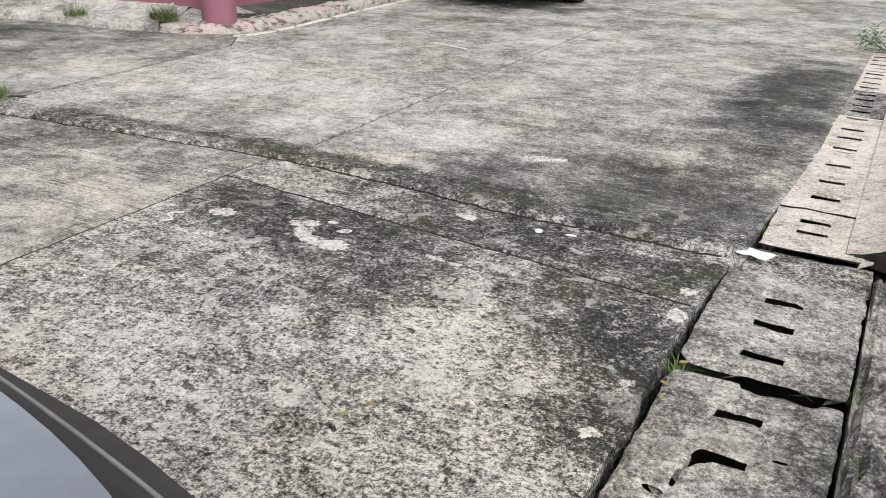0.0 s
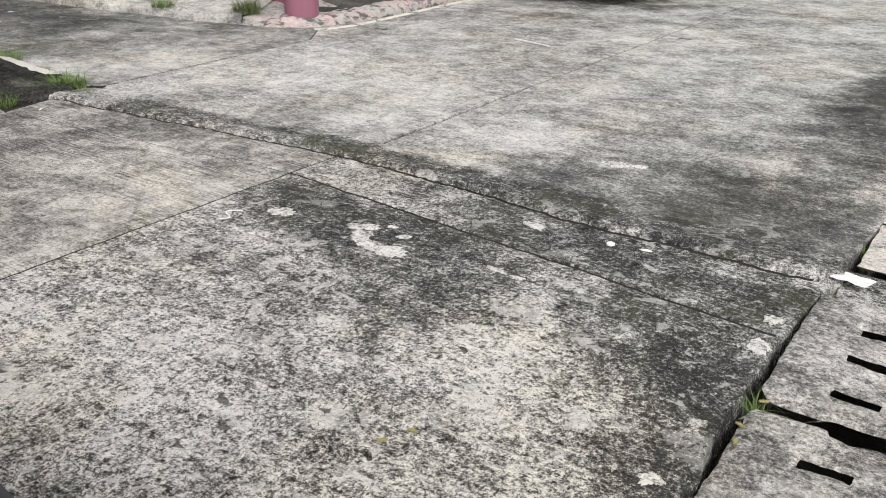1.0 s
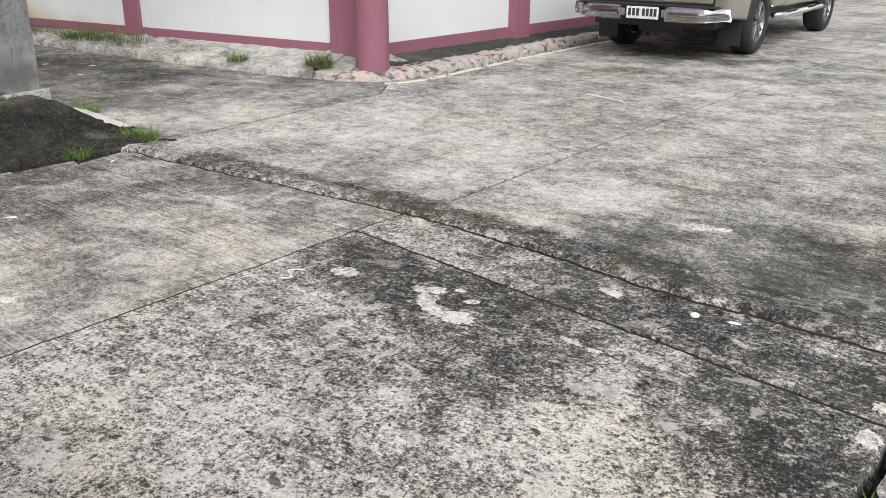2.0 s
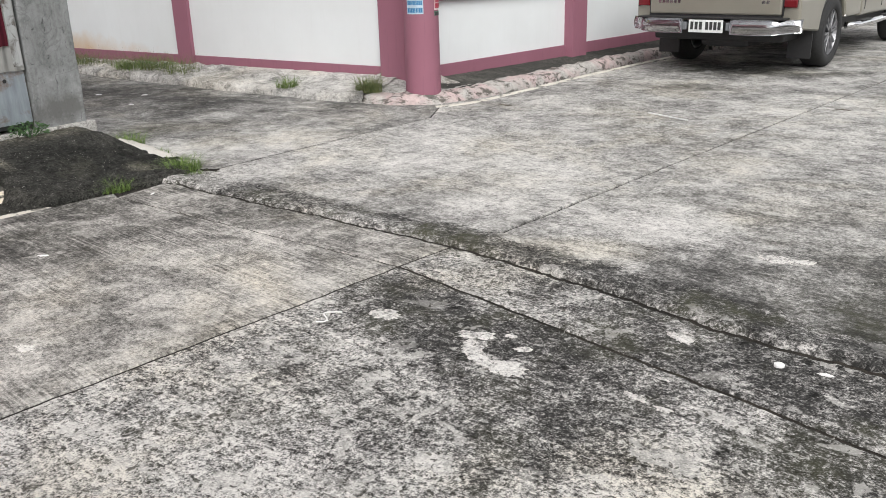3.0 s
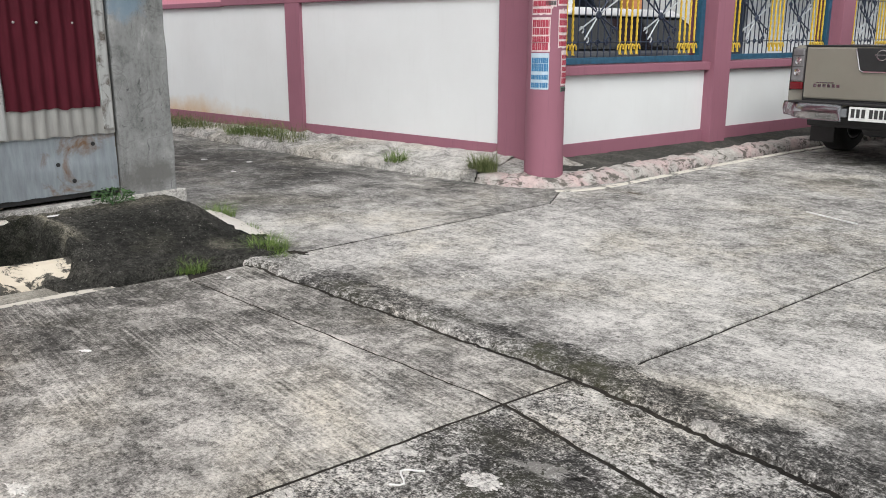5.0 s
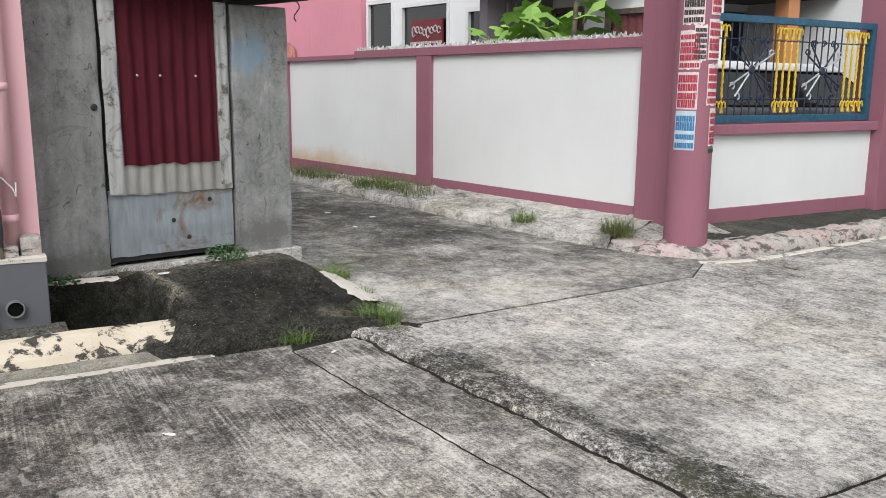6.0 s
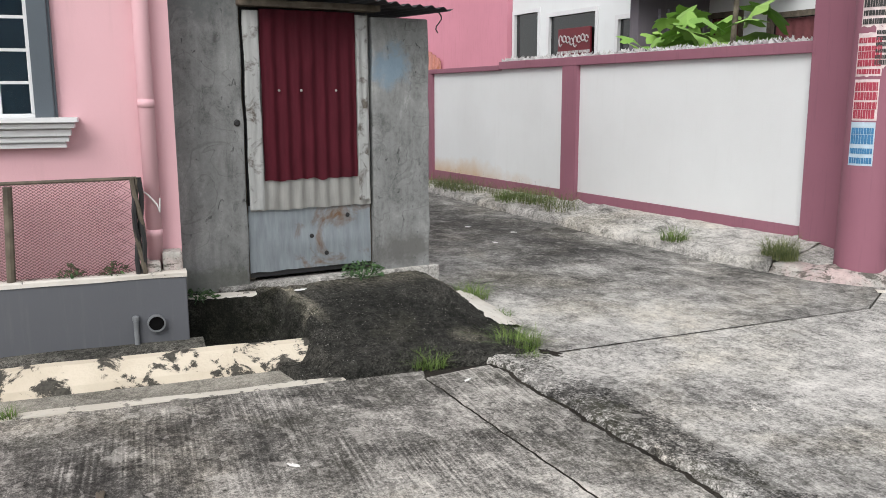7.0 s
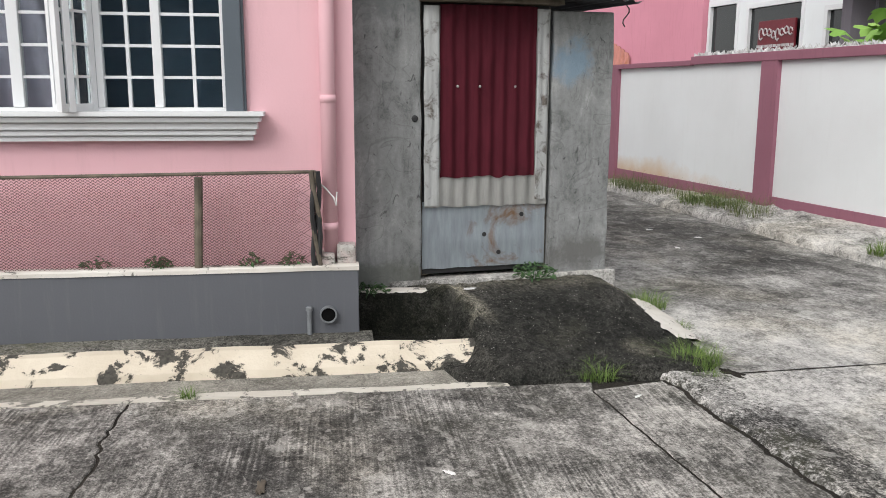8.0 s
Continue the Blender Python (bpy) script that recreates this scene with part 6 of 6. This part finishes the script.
G1 = "green grass tuft growing from a joint in the concrete"
G2 = "dry straggly grass tuft on the alley kerb"
weed(-6.90, 1.10, 0.20, 160, 0.12, 0.13, 1, "dark green leafy weed at the shed door")
weed(-6.85, 0.10, 0.19, 90, 0.06, 0.12, 2, "small green weeds at the foot of the shed wall")
wx = [st(-6.53, b) for b in (-2.25, -1.95, -1.5, -1.3)]
for k, (x, y) in enumerate(wx):
    weed(x, y, 0.39, 70 if k != 1 else 120, 0.10, 0.07, 30 + k, "dark green weed in the planter soil")
for k, (x, y, z, n, h, s) in enumerate([(-6.70, 1.74, 0.04, 240, 0.12, 0.11), (-6.36, 1.77, 0.0, 60, 0.06, 0.05), (-5.78, 1.47, 0.02, 300, 0.10, 0.12), (-5.62, 1.42, 0.01, 80, 0.06, 0.07), (-5.76, 0.945, 0.0, 150, 0.09, 0.09)]):
    tuft(x, y, z, n, h, s, m_grass, 10 + k, G1)
for k, (x, y, z, n, h, s) in enumerate([(-9.9, 4.45, 0.12, 150, 0.20, 0.20), (-7.45, 4.15, 0.09, 220, 0.15, 0.11), (-6.5, 4.28, 0.11, 340, 0.18, 0.13), (-6.38, 4.2, 0.1, 160, 0.15, 0.09)]):
    tuft(x, y, z, n, h, s, m_grass if k == 1 else m_grass_dark, 50 + k, G2)
rg = random.Random(77)
for k in range(30):
    tuft(rg.uniform(-14.5, -9.3), rg.uniform(4.34, 4.66), 0.11, 110, rg.uniform(0.12, 0.24), 0.22, m_grass if k % 3 == 1 else m_grass_dark, 80 + k, G2)
for k, (r, b) in enumerate([(-1.05, 0.42), (-1.05, 0.62), (-1.04, 0.95), (-1.04, 1.25), (-1.03, 1.6), (-1.03, 2.2), (-1.02, 3.6), (-1.02, 3.75), (-1.055, -0.42), (-0.56, -0.7), (-0.55, -0.3)]):
    x, y = st(r, b)
    tuft(x, y, -0.03, 36, 0.06, 0.03, m_grass, 120 + k, "small green weeds in the gap beside the drain")
x, y = st(-5.80, -1.72)
tuft(x, y, 0.0, 70, 0.06, 0.03, m_grass, 140, "single green grass tuft in the gutter edge")
x, y = st(-0.75, 6.2)
weed(x, y, 0.0, 500, 0.35, 0.35, 150, "dark green shrub beside the far drain")


def scab(x, y, rx, ry, seed, turn=0.0, ring=False, mat=None, z=0.0, name="mortar_scab", label="pale scab of dried mortar on the street", cat="mortar"):
    """A thin ragged patch stuck to the street."""
    bm = BM()
    n = 72
    rows = []
    for q, (k, zz) in enumerate([(1.0, 0.0), (0.93, 0.003), (0.6, 0.0045), (0.25, 0.0045)]):
        row = []
        for i in range(n):
            a = 2 * math.pi * i / n
            w = 1 + 0.45 * noise.noise((math.cos(a) * 1.6, math.sin(a) * 1.6, seed)) + 0.42 * noise.noise((math.cos(a) * 4, math.sin(a) * 4, seed)) + 0.34 * noise.noise((math.cos(a) * 12, math.sin(a) * 12, seed))
            row.append(bm.verts.new((k * w * rx * math.cos(a), k * w * ry * math.sin(a), zz)))
        rows.append(row)
    for a, b in zip(rows, rows[1:]):
        for i in range(n):
            bm.faces.new([a[i], a[(i + 1) % n], b[(i + 1) % n], b[i]])
    bm.faces.new(rows[-1])
    ob = part(name, bm, mat or m_mortar)
    ob.matrix_world = pose(x, y, z + 0.0005, 0, 0, turn)
    return tagged(ob, label, cat)


SCABS = [(-3.15, 0.30, 0.075, 0.045, 0), (-3.09, 0.065, 0.05, 0.03, 0), (-2.75, 0.33, 0.075, 0.040, 25), (-2.715, 0.245, 0.045, 0.062, 20), (-2.66, 0.185, 0.06, 0.03, -30), (-2.55, 0.155, 0.10, 0.042, 5), (-2.645, 0.38, 0.025, 0.014, 0),
         (-2.55, 0.31, 0.035, 0.02, 30), (-3.165, -0.385, 0.06, 0.03, 0), (-3.225, -0.355, 0.024, 0.04, 0), (-3.12, -0.325, 0.03, 0.018, 30), (-2.045, 1.64, 0.10, 0.045, 0), (-1.93, 1.66, 0.05, 0.03, 30),
         (-2.13, 0.675, 0.06, 0.03, -20), (-2.10, 0.20, 0.04, 0.016, -15), (-2.0, 0.175, 0.03, 0.014, 0), (-1.29, -0.72, 0.035, 0.026, 30), (-1.235, -0.43, 0.03, 0.022, 0), (-1.125, 0.28, 0.035, 0.03, 30),
         (-1.14, 0.07, 0.04, 0.05, 10), (-1.67, -0.695, 0.04, 0.03, 0), (-4.08, -0.61, 0.05, 0.03, 0), (-4.57, 1.86, 0.07, 0.04, 0)]
for k, (x, y, rx, ry, t) in enumerate(SCABS):
    scab(x, y, rx * 0.9, ry * 0.9, k * 3.7, t, z=0.005 if y > 1.2 else 0.0)
x, y = st(-1.86, 0.37)
bm = lathe(BM(), [(0.017, 0), (0.017, 0.007), (0.014, 0.009)], 16)
tagged(part("bottle_cap", bm, m_litter), "white bottle cap lying on the street", "bottle cap").location = (x, y, 0.0)
x, y = st(-1.0, 0.58)
bm = sheet(BM(), lambda u, v: (0.13 * u - 0.065 + 0.01 * v, 0.085 * v - 0.04, 0.004 + 0.006 * noise.noise((u * 3, v * 3, 4))), 8, 6)
ob = tagged(part("paper_scrap", bm, m_litter), "crumpled white paper scrap on the drain cover", "paper")
ob.matrix_world = pose(x, y, 0.012, 0, 0, -20)
for k, (r, b) in enumerate([(-1.72, 0.40), (-4.93, -0.72), (-4.5, -1.4), (-5.55, 0.18)]):
    x, y = st(r, b)
    scab(x, y, 0.022, 0.008, 300 + k, 40 * k, mat=m_litter, name="litter", label="small white scrap of litter on the street", cat="litter")
for k, (x, y) in enumerate([(-8.5, 3.05), (-9.4, 3.3), (-8.9, 3.5), (-6.75, 0.65)]):
    scab(x, y, 0.032, 0.017, 320 + k, 30 * k, mat=m_litter, z=0.2 if k == 3 else 0.0, name="litter", label="white scrap of litter on the ground", cat="litter")
# flat black patch drawn in place of a dark hole
scab(-5.60, 1.55, 0.075, 0.032, 401, 10, mat=m_soil, z=0.004, name="dark_hole_patch", label="flat black patch for the dark hole in the broken joint", cat="mud")
x, y = st(-4.29, 4.04)
bm = boxes((-0.22, 0.22, -0.006, 0.006, 0, 0.01), bev=0.002)
tagged(part("stick", bm, m_litter), "thin pale stick lying on the street", "stick").matrix_world = pose(x, y, 0.005, 0, 0, -25)
x, y = st(-3.32, -0.32)
bm = tube(BM(), [(0.03 * math.sin(t * 0.9), 0.015 * t, 0.004) for t in range(9)], 0.003, 5)
tagged(part("string", bm, m_litter), "short curled white string on the street", "string").location = (x, y - 0.06, 0)
for k, (r, b) in enumerate([(-3.29, 5.11), (-4.9, -1.35), (-5.75, 3.75)]):
    x, y = st(r, b)
    scab(x, y, 0.06, 0.014, 340 + k, -10, mat=m_wood, z=0.004, name="dead_leaf", label="dark dead leaf flattened on the street", cat="leaf")
for k, (r, b) in enumerate([(-1.76, -1.09), (-1.80, -1.17), (-1.05, -0.63), (-1.06, -0.55), (-1.04, -0.40)]):
    x, y = st(r, b)
    scab(x, y, 0.014, 0.006, 360 + k, 50 * k, mat=m_leafdry, z=0.002, name="yellow_leaf", label="tiny yellow fallen leaf", cat="leaf")

# pale stones in the mound
rg = random.Random(15)
bm = BM()
for k in range(700):
    u, v = rg.uniform(0.03, 0.9), rg.uniform(0.3, 0.97)
    x, y, z = mound_at(u, v)
    s = rg.uniform(0.002, 0.0045)
    q = [bm.verts.new((x + s * dx, y + s * dy, z + s * dz)) for dx, dy, dz in ((1, 0, 0), (-0.5, 0.9, 0), (-0.6, -0.8, 0), (0.1, 0, 0.9))]
    for f in ((0, 1, 3), (1, 2, 3), (2, 0, 3)):
        bm.faces.new([q[i] for i in f])
tagged(part("mound_stones", bm, m_drain), "tiny pale stones bedded in the dark mound", "stones", kind="stuff")

# loose grit over the near slabs
rg = random.Random(5)
bm = BM()
for k in range(1500):
    r, b = rg.uniform(-5.6, -1.2), rg.uniform(-2.2, 3.2)
    x, y = st(r, b)
    s = rg.uniform(0.002, 0.006)
    v = [bm.verts.new((x + s * dx, y + s * dy, 0.006 + s * dz - 0.004)) for dx, dy, dz in ((1, 0, 0), (-0.5, 0.9, 0), (-0.6, -0.8, 0), (0.1, 0, 1.1))]
    for f in ((0, 1, 3), (1, 2, 3), (2, 0, 3)):
        bm.faces.new([v[i] for i in f])
tagged(part("grit", bm, m_drain), "fine grey grit scattered on the street", "grit", kind="stuff")
